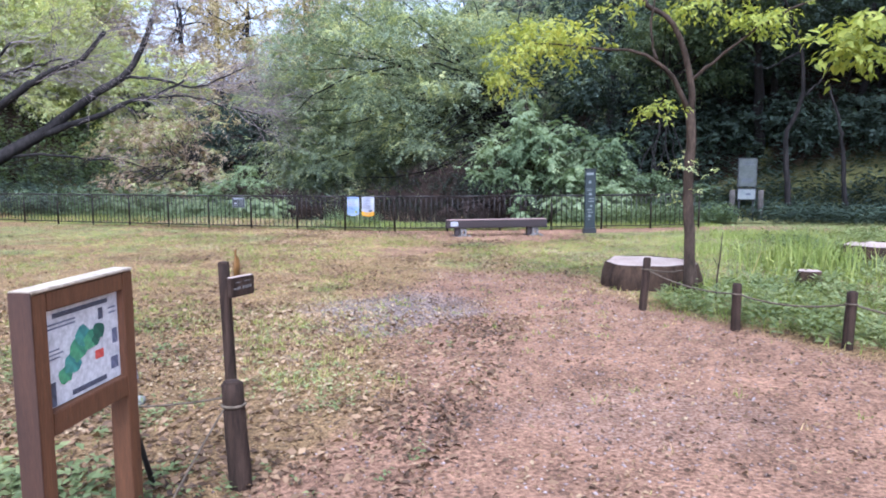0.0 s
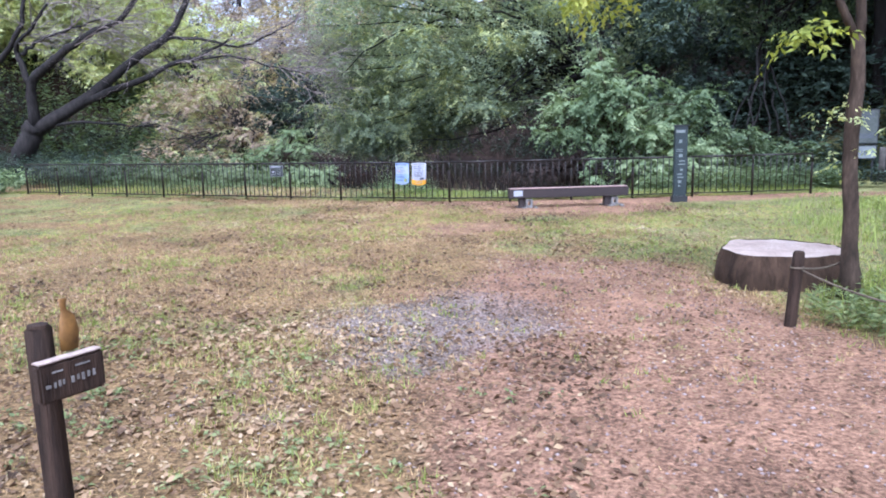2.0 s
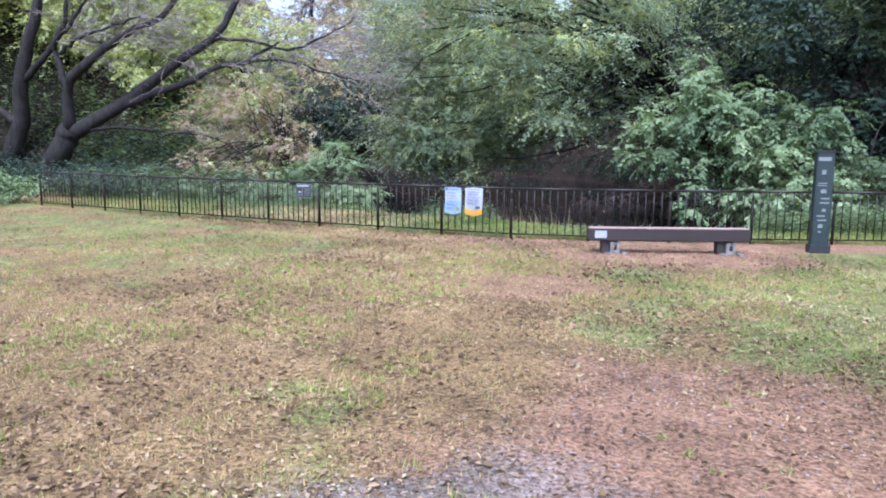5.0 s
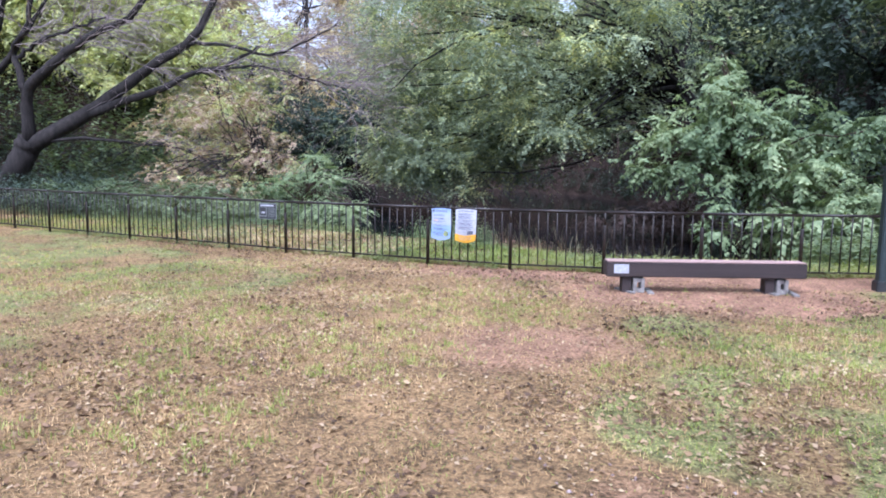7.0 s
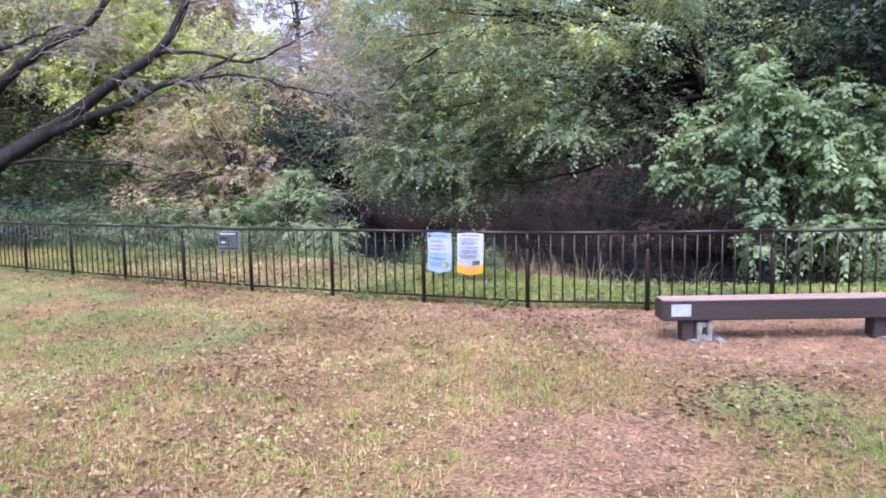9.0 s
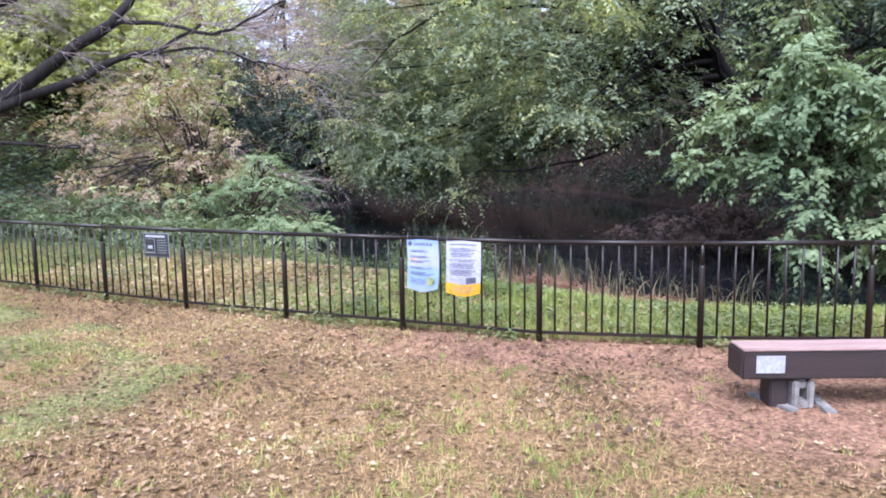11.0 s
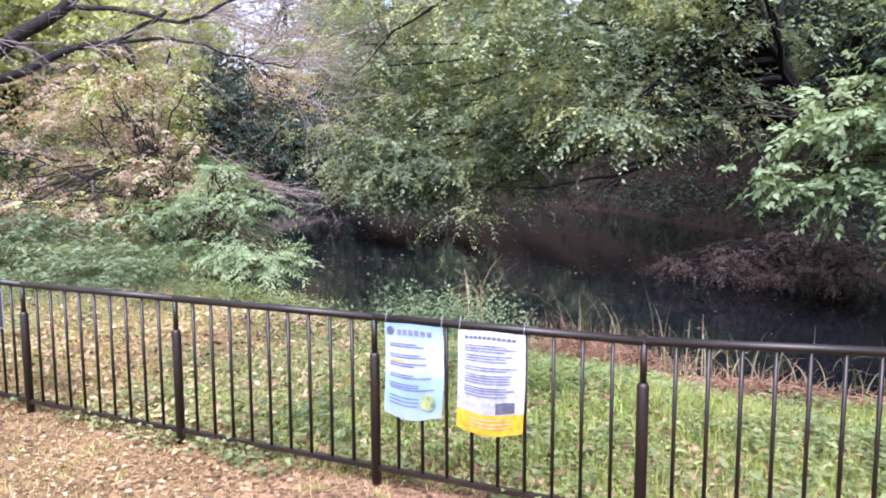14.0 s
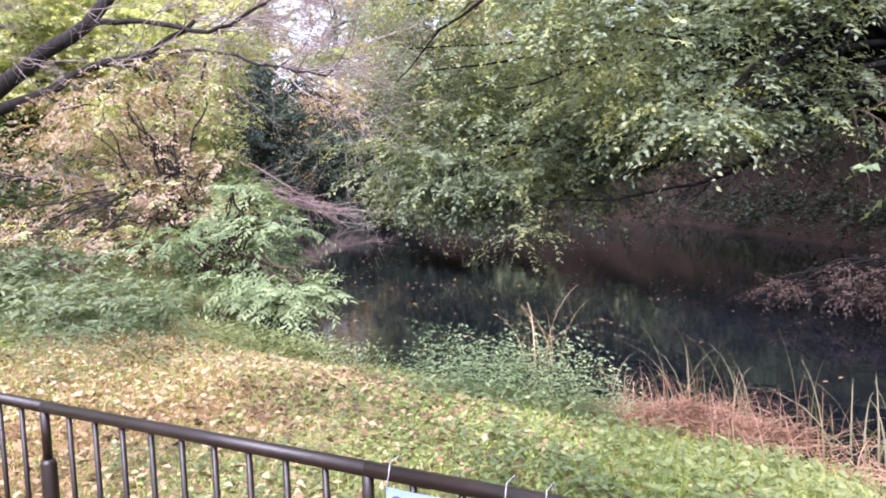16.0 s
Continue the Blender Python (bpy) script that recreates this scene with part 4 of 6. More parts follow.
def fallen_boughs():
    """Dead branches that lie on the bank and trail into the pond."""
    base = (-29.5, 39.0, z_at(-29.5, 39.0))
    t = thing("fallen_branches", "dead reddish grey branches trailing into the pond", "branches", base)
    tb = Tubes()
    for k in range(11):
        a = np.array((-31.2 + rng.uniform(-1.2, 1.4), 38.2 + rng.uniform(-1.2, 1.6), rng.uniform(1.2, 3.8)))
        b = np.array((-26.2 + rng.uniform(-1.6, 1.4), 42.4 + rng.uniform(-1.2, 1.2), rng.uniform(-0.15, 0.9)))
        line = bent([a, (a + b) / 2 + np.array([0, 0, rng.uniform(-0.3, 0.35)]), b], 10, 0.08)
        tb.add([local(p, base) for p in line], taper(len(line), 0.055, 0.02), 5, 0.1)
        for i in range(3, len(line)):
            twigs(tb, local(line[i], base), (b - a) + rng.normal(size=3) * 2.2, rng.uniform(0.7, 1.6), 0.02, 1, 0.6, 0.1)
    part("branch", tb.mesh("branch", DEAD_TWIG), t)


fallen_boughs()


def crooked_tree(label, lines):
    """A thin bare trunk that winds up through the shade."""
    base = lines[0][0][0]
    t = thing("tree", label, "tree", base)
    tb = Tubes()
    for pts, r0, r1 in lines:
        b = bent(pts, 16, 0.02)
        tb.add([local(p, base) for p in b], taper(len(b), r0, r1), 7, 0.12)
    part("trunk", tb.mesh("trunk", BARK_GREY), t)


crooked_tree("thin crooked bare tree in the shaded wood", [([(4.7, 21.5, z_at(4.7, 21.5) - 0.05), (4.55, 21.4, 1.5), (4.5, 21.4, 2.5), (4.85, 21.3, 3.5), (4.6, 21.2, 5.0), (4.2, 21.1, 6.0)], 0.09, 0.04),
                                                          ([(4.8, 21.35, 3.4), (5.3, 21.3, 3.9), (5.6, 21.2, 4.9)], 0.04, 0.015), ([(4.7, 21.25, 4.6), (3.9, 21.2, 4.2), (3.4, 21.1, 4.4)], 0.035, 0.012)])
crooked_tree("slim leaning bare trunk in the shaded wood", [([(6.05, 21.3, z_at(6.05, 21.3) - 0.05), (5.85, 21.2, 2.0), (5.7, 21.2, 2.8), (5.45, 21.2, 3.7)], 0.07, 0.03)])

# tall trees that close the head of the valley
for mat, x, y, h in [(LEAF_OCHRE, -38, 70, 13), (LEAF_PINK, -46, 70, 13), (LEAF_OCHRE, -31, 74, 14), (LEAF_PINK, -53, 66, 12), (LEAF_LIME, -24, 74, 14), (LEAF_OCHRE, -60, 62, 13), (LEAF_PINK, -36, 80, 18), (LEAF_OCHRE, -47, 79, 18), (LEAF_LIME, -58, 74, 17), (LEAF_MID, -27, 84, 19), (LEAF_OCHRE, -66, 66, 16)]:
    g = z_at(x, y)
    broadleaf("tall thin autumn tree at the head of the valley", (x, y), (x, y, g + h * 0.7),
              [((x, y - 0.5, g + h * 0.62), (4.6, 3.4, h * 0.42), 90), ((x, y - 1.5, g + h * 0.25), (4.2, 1.8, h * 0.2), 40)], mat, BARK_GREY, 0.2, 0.26, 9, 9, (1.4, 1.4, 0.9), 0.3, limbs=14, group="valley trees")


def young_tree():
    """Slim tree by the stump with yellow-green leaves."""
    base = (0.84, 8.5, z_at(0.84, 8.5) - 0.05)
    t = thing("tree", "slim tree with a smooth tan trunk and yellow-green leaves", "tree", base)
    tb = Tubes()
    limbs = [([(0.84, 8.5, 0), (0.83, 8.5, 0.5), (0.79, 8.5, 1.0), (0.79, 8.5, 1.4), (0.8, 8.5, 1.8), (0.78, 8.5, 2.15)], 0.066, 0.052),
             ([(0.78, 8.5, 2.1), (0.79, 8.5, 2.4), (0.7, 8.5, 2.75), (0.58, 8.5, 3.1), (0.3, 8.5, 3.3), (0.0, 8.5, 3.7)], 0.042, 0.025),
             ([(0.78, 8.5, 2.1), (0.57, 8.45, 2.5), (0.42, 8.4, 2.68), (0.1, 8.4, 2.8), (-0.4, 8.35, 2.86), (-1.0, 8.3, 2.92)], 0.035, 0.007),
             ([(0.4, 8.4, 2.7), (0.34, 8.4, 2.95), (0.35, 8.4, 3.5)], 0.02, 0.008),
             ([(0.76, 8.5, 2.45), (1.1, 8.5, 2.75), (1.6, 8.4, 3.1), (2.2, 8.3, 3.3)], 0.022, 0.008)]
    for pts, r0, r1 in limbs:
        line = bent(pts, 12, 0.008)
        r = taper(len(line), r0, r1)
        if r0 > 0.06:
            r[0], r[1] = 0.105, 0.078
        tb.add([local(p, base) for p in line], r, 10, 0.06)
    part("trunk", tb.mesh("trunk", BARK_TAN), t)
    c = np.concatenate([crown_points(np.array((-0.7, 8.3, 2.95)), (0.8, 0.5, 0.33), 20, 0.1), crown_points(np.array((0.5, 8.3, 3.35)), (0.8, 0.7, 0.22), 9, 0.1),
                        crown_points(np.array((-1.2, 8.4, 2.6)), (0.2, 0.25, 0.28), 5, 0.1), crown_points(np.array((1.5, 8.4, 3.15)), (0.6, 0.5, 0.2), 6, 0.1),
                        crown_points(np.array((0.42, 8.35, 2.16)), (0.14, 0.1, 0.03), 2, 0.1)])
    leaf_part("crown", sprays(c, np.tile([0.34, 0.34, 0.2], (len(c), 1)), 9, 8, 0.075, 0.45, 0.5, True, 0.42), base, LEAF_YELLOW, t)
    c = crown_points(np.array((0.75, 8.45, 1.45)), (0.32, 0.3, 0.42), 10, 0.3)
    leaf_part("shoot", sprays(c, np.tile([0.16, 0.16, 0.08], (len(c), 1)), 3, 6, 0.042, 0.4, 0.5, True, 0.42), base, LEAF_LIME, t, "sparse pale leaves sprouting from the trunk")["kind"] = "stuff"
    # overhanging leaves of a tree beside the way
    base = (3.6, 5.2, z_at(3.6, 5.2) - 0.05)
    t = thing("tree", "roadside tree with bright yellow-green overhanging leaves", "tree", base)
    tb = Tubes()
    for pts, r0, r1 in [([base, (3.65, 5.2, 1.5), (3.5, 5.3, 3.2)], 0.09, 0.05), ([(3.5, 5.3, 3.0), (2.6, 5.9, 3.0), (1.9, 6.3, 2.65)], 0.03, 0.008)]:
        line = bent(pts, 8, 0.01)
        tb.add([local(p, base) for p in line], taper(len(line), r0, r1), 8, 0.06)
    part("trunk", tb.mesh("trunk", BARK_TAN), t)
    c = np.concatenate([crown_points(np.array((1.86, 6.3, 2.5)), (0.3, 0.3, 0.28), 8, 0.1), crown_points(np.array((3.1, 5.7, 3.0)), (0.6, 0.5, 0.25), 8, 0.1)])
    leaf_part("crown", sprays(c, np.tile([0.3, 0.3, 0.2], (len(c), 1)), 9, 8, 0.085, 0.45, 0.5, True, 0.42), base, LEAF_YELLOW, t)


young_tree()

# ---- furniture of the clearing ----


def slab(name, mat, parent, x, y, z, w, h, depth=0.003, label="", normal="-y"):
    """A thin plate on an upright face: x or y is the middle, w across and h high."""
    size = (w, depth, h) if normal in ("-y", "y") else (depth, w, h)
    return bm_part(name, box(*size, (0, 0, 0), 0.0), mat, parent, label, Matrix.Translation((x, y, z)))


def bench():
    at = Vector((-2.43, 15.0, z_at(-2.43, 15.0) - 0.02))
    b = thing("bench", "dark timber beam bench with top coloured as lit, on concrete feet", "bench", at)
    b.rotation_euler = (0, 0, math.atan2(0.62, 1.5))
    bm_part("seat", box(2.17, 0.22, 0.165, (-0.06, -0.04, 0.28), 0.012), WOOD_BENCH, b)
    # thin plate whose pale colour stands for light on the seat
    bm_part("seat_top", box(2.15, 0.208, 0.012, (-0.06, -0.04, 0.366), 0.004), WOOD_BENCH_LIT, b, "top face, coloured pale as lit from above")
    for x in (-0.84, 0.72):
        leg = bm_part("leg", box(0.1, 0.14, 0.2, (x - 0.07, -0.03, 0.105), 0.008), WOOD_BENCH, b)
        bm = box(0.04, 0.13, 0.165, (x + 0.015, -0.07, 0.1), 0.008)
        box(0.04, 0.13, 0.165, (x + 0.1, -0.07, 0.1), 0.008, bm)
        box(0.06, 0.1, 0.05, (x + 0.058, -0.08, 0.04), 0.008, bm)
        box(0.06, 0.1, 0.05, (x + 0.058, -0.06, 0.155), 0.008, bm)
        bm_part("foot", bm, CONCRETE, b, "hollow concrete block")
        for dx, dy, turn in ((-0.07, -0.02, 0.35), (0.19, -0.05, -0.1)):
            bm_part("footing", box(0.07, 0.34, 0.035, (0, 0, 0), 0.006), CONCRETE, b, "flat concrete strip at the ground", Matrix.Translation((x + dx, dy, 0.018)) @ Matrix.Rotation(turn, 4, "Z"))
    slab("plate", PAPER, b, -0.985, -0.152, 0.287, 0.16, 0.1, 0.004, "small white notice plate")


bench()


def stele():
    at = Vector((-0.57, 16.0, z_at(-0.57, 16.0)))
    s = thing("sign_pillar", "narrow dark green upright sign pillar with white notices", "sign", at)
    s.rotation_euler = (0, 0, radians(14))
    bm_part("body", box(0.23, 0.12, 1.34, (0, 0, 0.72), 0.012), GREEN_DARK, s)
    bm_part("plinth", box(0.28, 0.16, 0.14, (0, 0, 0.05), 0.012), BLACK, s, "black plinth")
    bm_part("cap", box(0.27, 0.14, 0.03, (0, 0, 1.4), 0.008), BLACK, s)
    random.seed(4)
    for z, w, h in [(1.3, 0.16, 0.05), (1.12, 0.035, 0.06), (1.12, 0.035, 0.06), (0.97, 0.12, 0.012), (0.94, 0.12, 0.012), (0.86, 0.07, 0.05), (0.76, 0.11, 0.02), (0.7, 0.12, 0.02), (0.6, 0.05, 0.04), (0.52, 0.1, 0.02), (0.46, 0.11, 0.02), (0.38, 0.06, 0.05), (0.3, 0.04, 0.02)]:
        x = random.uniform(-0.03, 0.03)
        slab("notice", GREY_PANEL, s, x, -0.064, z, w, h)


stele()


def info_sign():
    at = Vector((3.5, 21.0, z_at(3.5, 21.0)))
    s = thing("information_sign", "grey notice board between two pale short posts", "sign", at)
    for x in (-0.4, 0.33):
        t = Tubes()
        t.add([(x, 0, -0.1), (x, 0, 0.78), (x, 0, 0.8)], [0.08, 0.075, 0.05], 12, 0.03)
        bm_part("post", box(0.001, 0.001, 0.001, (x, 0, 0), 0), SHADED_POST, s).data = t.mesh("post", SHADED_POST)
    bm_part("board", box(0.5, 0.03, 0.8, (-0.02, 0.1, 1.27), 0.006), BLACK, s)
    bm_part("lower_board", box(0.5, 0.03, 0.32, (-0.02, 0.1, 0.68), 0.006), BLACK, s)
    for x in (-0.2, 0.16):
        bm_part("upright", box(0.04, 0.03, 1.75, (x, 0.131, 0.8), 0.004), BLACK, s, "thin black upright")
    # both panels are toned down to stand for shade on the sign
    slab("panel", SHADED_PANEL, s, -0.02, 0.075, 1.27, 0.44, 0.74, 0.01, "pale grey notice panel, darkened for the canopy's shade")
    slab("lower_panel", GREY_PANEL, s, -0.02, 0.075, 0.68, 0.44, 0.27, 0.01, "small white panel with a dark mark")
    for z in (1.56, 1.5, 1.1, 1.06, 1.02):
        slab("text_line", INK, s, -0.02, 0.068, z, 0.3, 0.014)
    slab("mark", INK, s, 0.02, 0.068, 0.68, 0.12, 0.05)


info_sign()


def map_board():
    z0 = z_at(-2.0, 2.3)
    s = thing("map_board", "brown timber framed park map board on two legs", "sign", (-2.0, 2.28, z0))
    s.rotation_euler = (0, 0, radians(7))
    h = 1.1 - z0
    bm_part("leg", box(0.085, 0.075, h, (0, -0.27, h / 2 - 0.02), 0.004), WOOD_SIGN, s)
    bm_part("leg", box(0.085, 0.075, h, (0, 0.28, h / 2 - 0.02), 0.004), WOOD_SIGN, s)
    # thin plate that paints the post's side as shaded
    bm_part("end_face", box(0.084, 0.003, h - 0.02, (0, -0.309, h / 2), 0.0), WOOD_SIGN_SHADED, s, "side of the post, coloured dark as in shade")
    bm_part("top_rail", box(0.083, 0.475, 0.07, (0, 0.005, h - 0.055), 0.004), WOOD_SIGN, s)
    bm_part("bottom_rail", box(0.083, 0.475, 0.085, (0, 0.005, h - 0.5), 0.004), WOOD_SIGN, s)
    bm_part("capping", box(0.09, 0.63, 0.012, (0, 0.005, h - 0.012), 0.004), WOOD_TOP, s, "pale top edge")
    bm_part("backing", box(0.03, 0.475, 0.38, (-0.015, 0.005, h - 0.275), 0.0), WOOD_SIGN_SHADED, s)
    sheet = bm_part("map_sheet", box(0.004, 0.47, 0.355, (0.012, 0.005, h - 0.275), 0.0), MAP_PAPER, s, "white printed map sheet")
    zc = h - 0.275

    def blob(name, mat, y, z, w, hh, n=9, seed=1, lift=0.0):
        random.seed(seed)
        bm = bmesh.new()
        ring = [bm.verts.new((0, w / 2 * math.cos(a) * random.uniform(0.7, 1.1), hh / 2 * math.sin(a) * random.uniform(0.7, 1.1))) for a in [2 * math.pi * i / n for i in range(n)]]
        f = bm.faces.new(ring)
        ext = bmesh.ops.extrude_face_region(bm, geom=[f])
        bmesh.ops.translate(bm, vec=(0.0012, 0, 0), verts=[v for v in ext["geom"] if isinstance(v, bmesh.types.BMVert)])
        bm_part(name, bm, mat, sheet, "", Matrix.Translation((0.0142 + lift, y, zc + z)))

    for k, (mat, y, z, w, hh) in enumerate([(MAP_GREEN, -0.11, -0.075, 0.09, 0.075), (MAP_TEAL, -0.07, -0.04, 0.12, 0.09), (MAP_GREEN, -0.03, 0.0, 0.12, 0.1), (MAP_TEAL, 0.0, 0.045, 0.1, 0.09), (MAP_GREEN, 0.05, 0.02, 0.12, 0.09), (MAP_DARK, 0.1, 0.045, 0.1, 0.075), (MAP_DARK, 0.08, 0.015, 0.06, 0.05)]):
        blob("map_area", mat, y, z, w, hh, 13, 3 + k, 0.0004 * k)
    for y, z, w, hh, mat in [(0.0, 0.155, 0.34, 0.018, INK), (-0.12, 0.125, 0.16, 0.006, INK_PALE), (-0.12, 0.11, 0.16, 0.006, INK_PALE), (-0.18, 0.03, 0.08, 0.005, INK_PALE), (-0.17, 0.015, 0.1, 0.005, INK_PALE),
                             (-0.18, 0.0, 0.08, 0.005, INK_PALE), (0.1, -0.05, 0.055, 0.035, MAP_RED), (0.03, -0.155, 0.22, 0.02, INK), (-0.2, -0.13, 0.055, 0.09, INK), (0.12, 0.11, 0.03, 0.045, INK), (0.2, 0.12, 0.05, 0.006, INK_PALE), (0.2, 0.1, 0.05, 0.006, INK_PALE), (0.21, 0.0, 0.035, 0.06, INK_PALE), (0.2, -0.11, 0.05, 0.05, INK_PALE)]:
        slab("print", mat, sheet, 0.0148, y, zc + z, w, hh, 0.0012, "", "x")
    # black steel stay
    t = Tubes()
    t.add([(-0.06, 0.33, 0.62), (-0.02, 0.52, 0.0)], [0.013, 0.013], 8)
    bm_part("stay", box(0.001, 0.001, 0.001), BLACK, s, "black steel stay").data = t.mesh("stay", BLACK)
    # clear plastic pocket with a blue printed leaflet, hung on the stay
    m = Matrix.Translation((-0.03, 0.365, 0.665)) @ Matrix.Rotation(0.34, 4, "X") @ Matrix.Rotation(0.12, 4, "Y")
    leaflet = bm_part("leaflet", box(0.006, 0.125, 0.3, (0, 0, 0), 0.002), LEAFLET_BLUE, s, "blue and white leaflet in a clear bag", m)
    for y, z, w, h in [(-0.005, -0.06, 0.05, 0.13), (0.045, 0.03, 0.007, 0.05), (0.025, 0.05, 0.007, 0.05), (0.005, 0.075, 0.007, 0.06), (-0.02, 0.1, 0.012, 0.07), (0.045, -0.1, 0.008, 0.05)]:
        slab("print", MAP_PAPER, leaflet, 0.0045, y, z, w, h, 0.002, "", "x")


map_board()


def round_post(name, label, x, y, h, r, lean=(0, 0), rope_ring=True, group="", top=None, sides=12):
    z = z_at(x, y)
    p = thing(name, label, "post", (x, y, z), group)
    t = Tubes()
    n = 7
    pts = [(lean[0] * i / n, lean[1] * i / n, -0.08 + (h + 0.08) * i / n) for i in range(n + 1)] + [(lean[0], lean[1], h + 0.006)]
    t.add(pts, [r * (1.06 - 0.08 * i / n) for i in range(n + 1)] + [r * 0.8], sides, 0.05)
    part("shaft", t.mesh("shaft", WOOD_POST), p)
    bm = bmesh.new()
    bmesh.ops.create_cone(bm, cap_ends=True, segments=12, radius1=r * 0.8, radius2=r * 0.74, depth=0.008)
    bm_part("end_grain", bm, top or WOOD_POST, p, "", Matrix.Translation((lean[0], lean[1], h + 0.008)))
    if rope_ring:
        t = Tubes()
        t.add([(lean[0] * 0.8 + r * 1.02 * math.cos(a), lean[1] * 0.8 + r * 1.02 * math.sin(a), h * 0.8) for a in [i * math.pi / 6 for i in range(13)]], [0.008] * 13, 5)
        part("rope_loop", t.mesh("rope_loop", ROPE), p)
    return p


ROPE_POSTS = [(0.28, 7.5, 0.53, 0.04, (0.04, 0.03)), (1.07, 6.76, 0.42, 0.042, (0, 0)), (1.84, 6.26, 0.47, 0.042, (0.02, 0)), (2.75, 5.7, 0.45, 0.052, (0, 0))]
for x, y, h, r, lean in ROPE_POSTS:
    round_post("rope_post", "short dark round timber post carrying a rope", x, y, h, r, lean, True, "posts of the rope barrier")


def rope(name, label, a, b, sag, r=0.008):
    a, b = Vector(a), Vector(b)
    ob = thing(name, label, "rope", a)
    t = Tubes()
    t.add([(b - a) * s - Vector((0, 0, sag * 4 * s * (1 - s))) for s in [i / 14 for i in range(15)]], [r] * 15, 6)
    part("strand", t.mesh("strand", ROPE), ob)


tops = [(x + l[0] * 0.8, y + l[1] * 0.8, z_at(x, y) + h * 0.8) for x, y, h, r, l in ROPE_POSTS]
for a, b in zip(tops, tops[1:]):
    rope("rope", "thin pale rope strung between timber posts", a, b, 0.06)
rope("rope", "thin pale rope running from the post to the stump", tops[0], (0.8, 8.66, 0.33), 0.03)

# the guide post and the stub beside it
gp = round_post("guide_post", "weathered square guide post with a small arm", -1.985, 3.36, 0.98, 0.034, (-0.05, 0.03), False, sides=4)
bm_part("arm", box(0.035, 0.175, 0.1, (0.054, 0.025, 0.868), 0.006), WOOD_POST, gp, "small dark wooden arm with worn white lettering", Matrix.Rotation(radians(-12), 4, "Z"))
for y, z, w, h in [(-0.035, 0.862, 0.022, 0.012), (-0.012, 0.862, 0.01, 0.02), (0.004, 0.864, 0.012, 0.022), (0.018, 0.864, 0.008, 0.018), (0.05, 0.864, 0.014, 0.024), (0.07, 0.866, 0.012, 0.02), (0.088, 0.864, 0.014, 0.026), (0.108, 0.866, 0.012, 0.022), (0.128, 0.866, 0.012, 0.024), (0.0, 0.895, 0.05, 0.006), (0.09, 0.897, 0.07, 0.006)]:
    bm_part("letter", box(0.002, w * 0.55, h * 0.7, (0.0735, -0.0625 + (y + 0.0625) * 0.74, z), 0.0), CONCRETE, gp, "", Matrix.Rotation(radians(-12), 4, "Z"))
bm_part("arm_edge", box(0.033, 0.168, 0.004, (0.054, 0.025, 0.921), 0.001), WOOD_CUT, gp, "pale upper edge of the arm", Matrix.Rotation(radians(-12), 4, "Z"))
t = Tubes()
t.add([(0, 0, 0), (0, 0.003, 0.05), (0, 0.002, 0.085), (0, -0.006, 0.105), (0, -0.008, 0.118), (0, -0.006, 0.14)], [0.028, 0.031, 0.025, 0.011, 0.009, 0.014], 12)
part("finial", t.mesh("finial", ORANGE_WOOD), gp, "flat ochre wooden bottle-shaped finial", Matrix.Translation((0.0, 0.075, 0.915)) @ Matrix.Diagonal((0.4, 1, 1, 1)))
stub = round_post("stub_post", "old split timber stub post tied with rope", -1.69, 2.9, 0.49, 0.052, (-0.05, 0.03), True)
rope("rope", "thin dark cord between stub and map board", (-1.74, 2.93, z_at(-1.7, 2.9) + 0.43), (-2.04, 2.62, 0.47), 0.01, 0.005)
rope("rope", "frayed rope hanging from the stub to the ground", (-1.75, 2.9, z_at(-1.7, 2.9) + 0.4), (-1.86, 2.55, 0.03), -0.01, 0.005)


def sapling():
    s = thing("sapling", "thin bare crooked sapling stick in the weeds", "sapling", (1.1, 8.35, z_at(1.1, 8.35)))
    t = Tubes()
    t.add([(0, 0, -0.05), (0.01, 0, 0.25), (0.03, 0, 0.45), (0.05, 0.01, 0.75)], [0.012, 0.01, 0.008, 0.004], 6, 0.1)
    t.add([(0.02, 0, 0.35), (-0.04, 0, 0.46)], [0.006, 0.003], 5)
    part("stem", t.mesh("stem", BARK_TAN), s)


sapling()


def pale_stone():
    """A flat pale stone half sunk in the litter."""
    random.seed(12)
    st = thing("stone", "flat pale stone lying in the dry leaves", "stone", (-2.95, 3.78, z_at(-2.95, 3.78)))
    bm = bmesh.new()
    bmesh.ops.create_icosphere(bm, subdivisions=2, radius=1.0)
    for v in bm.verts:
        k = random.uniform(0.85, 1.12)
        v.co = Vector((v.co.x * 0.075 * k, v.co.y * 0.115 * k, v.co.z * 0.045 * k + 0.012))
    bm_part("body", bm, PALE_STONE, st, smooth=True)


pale_stone()


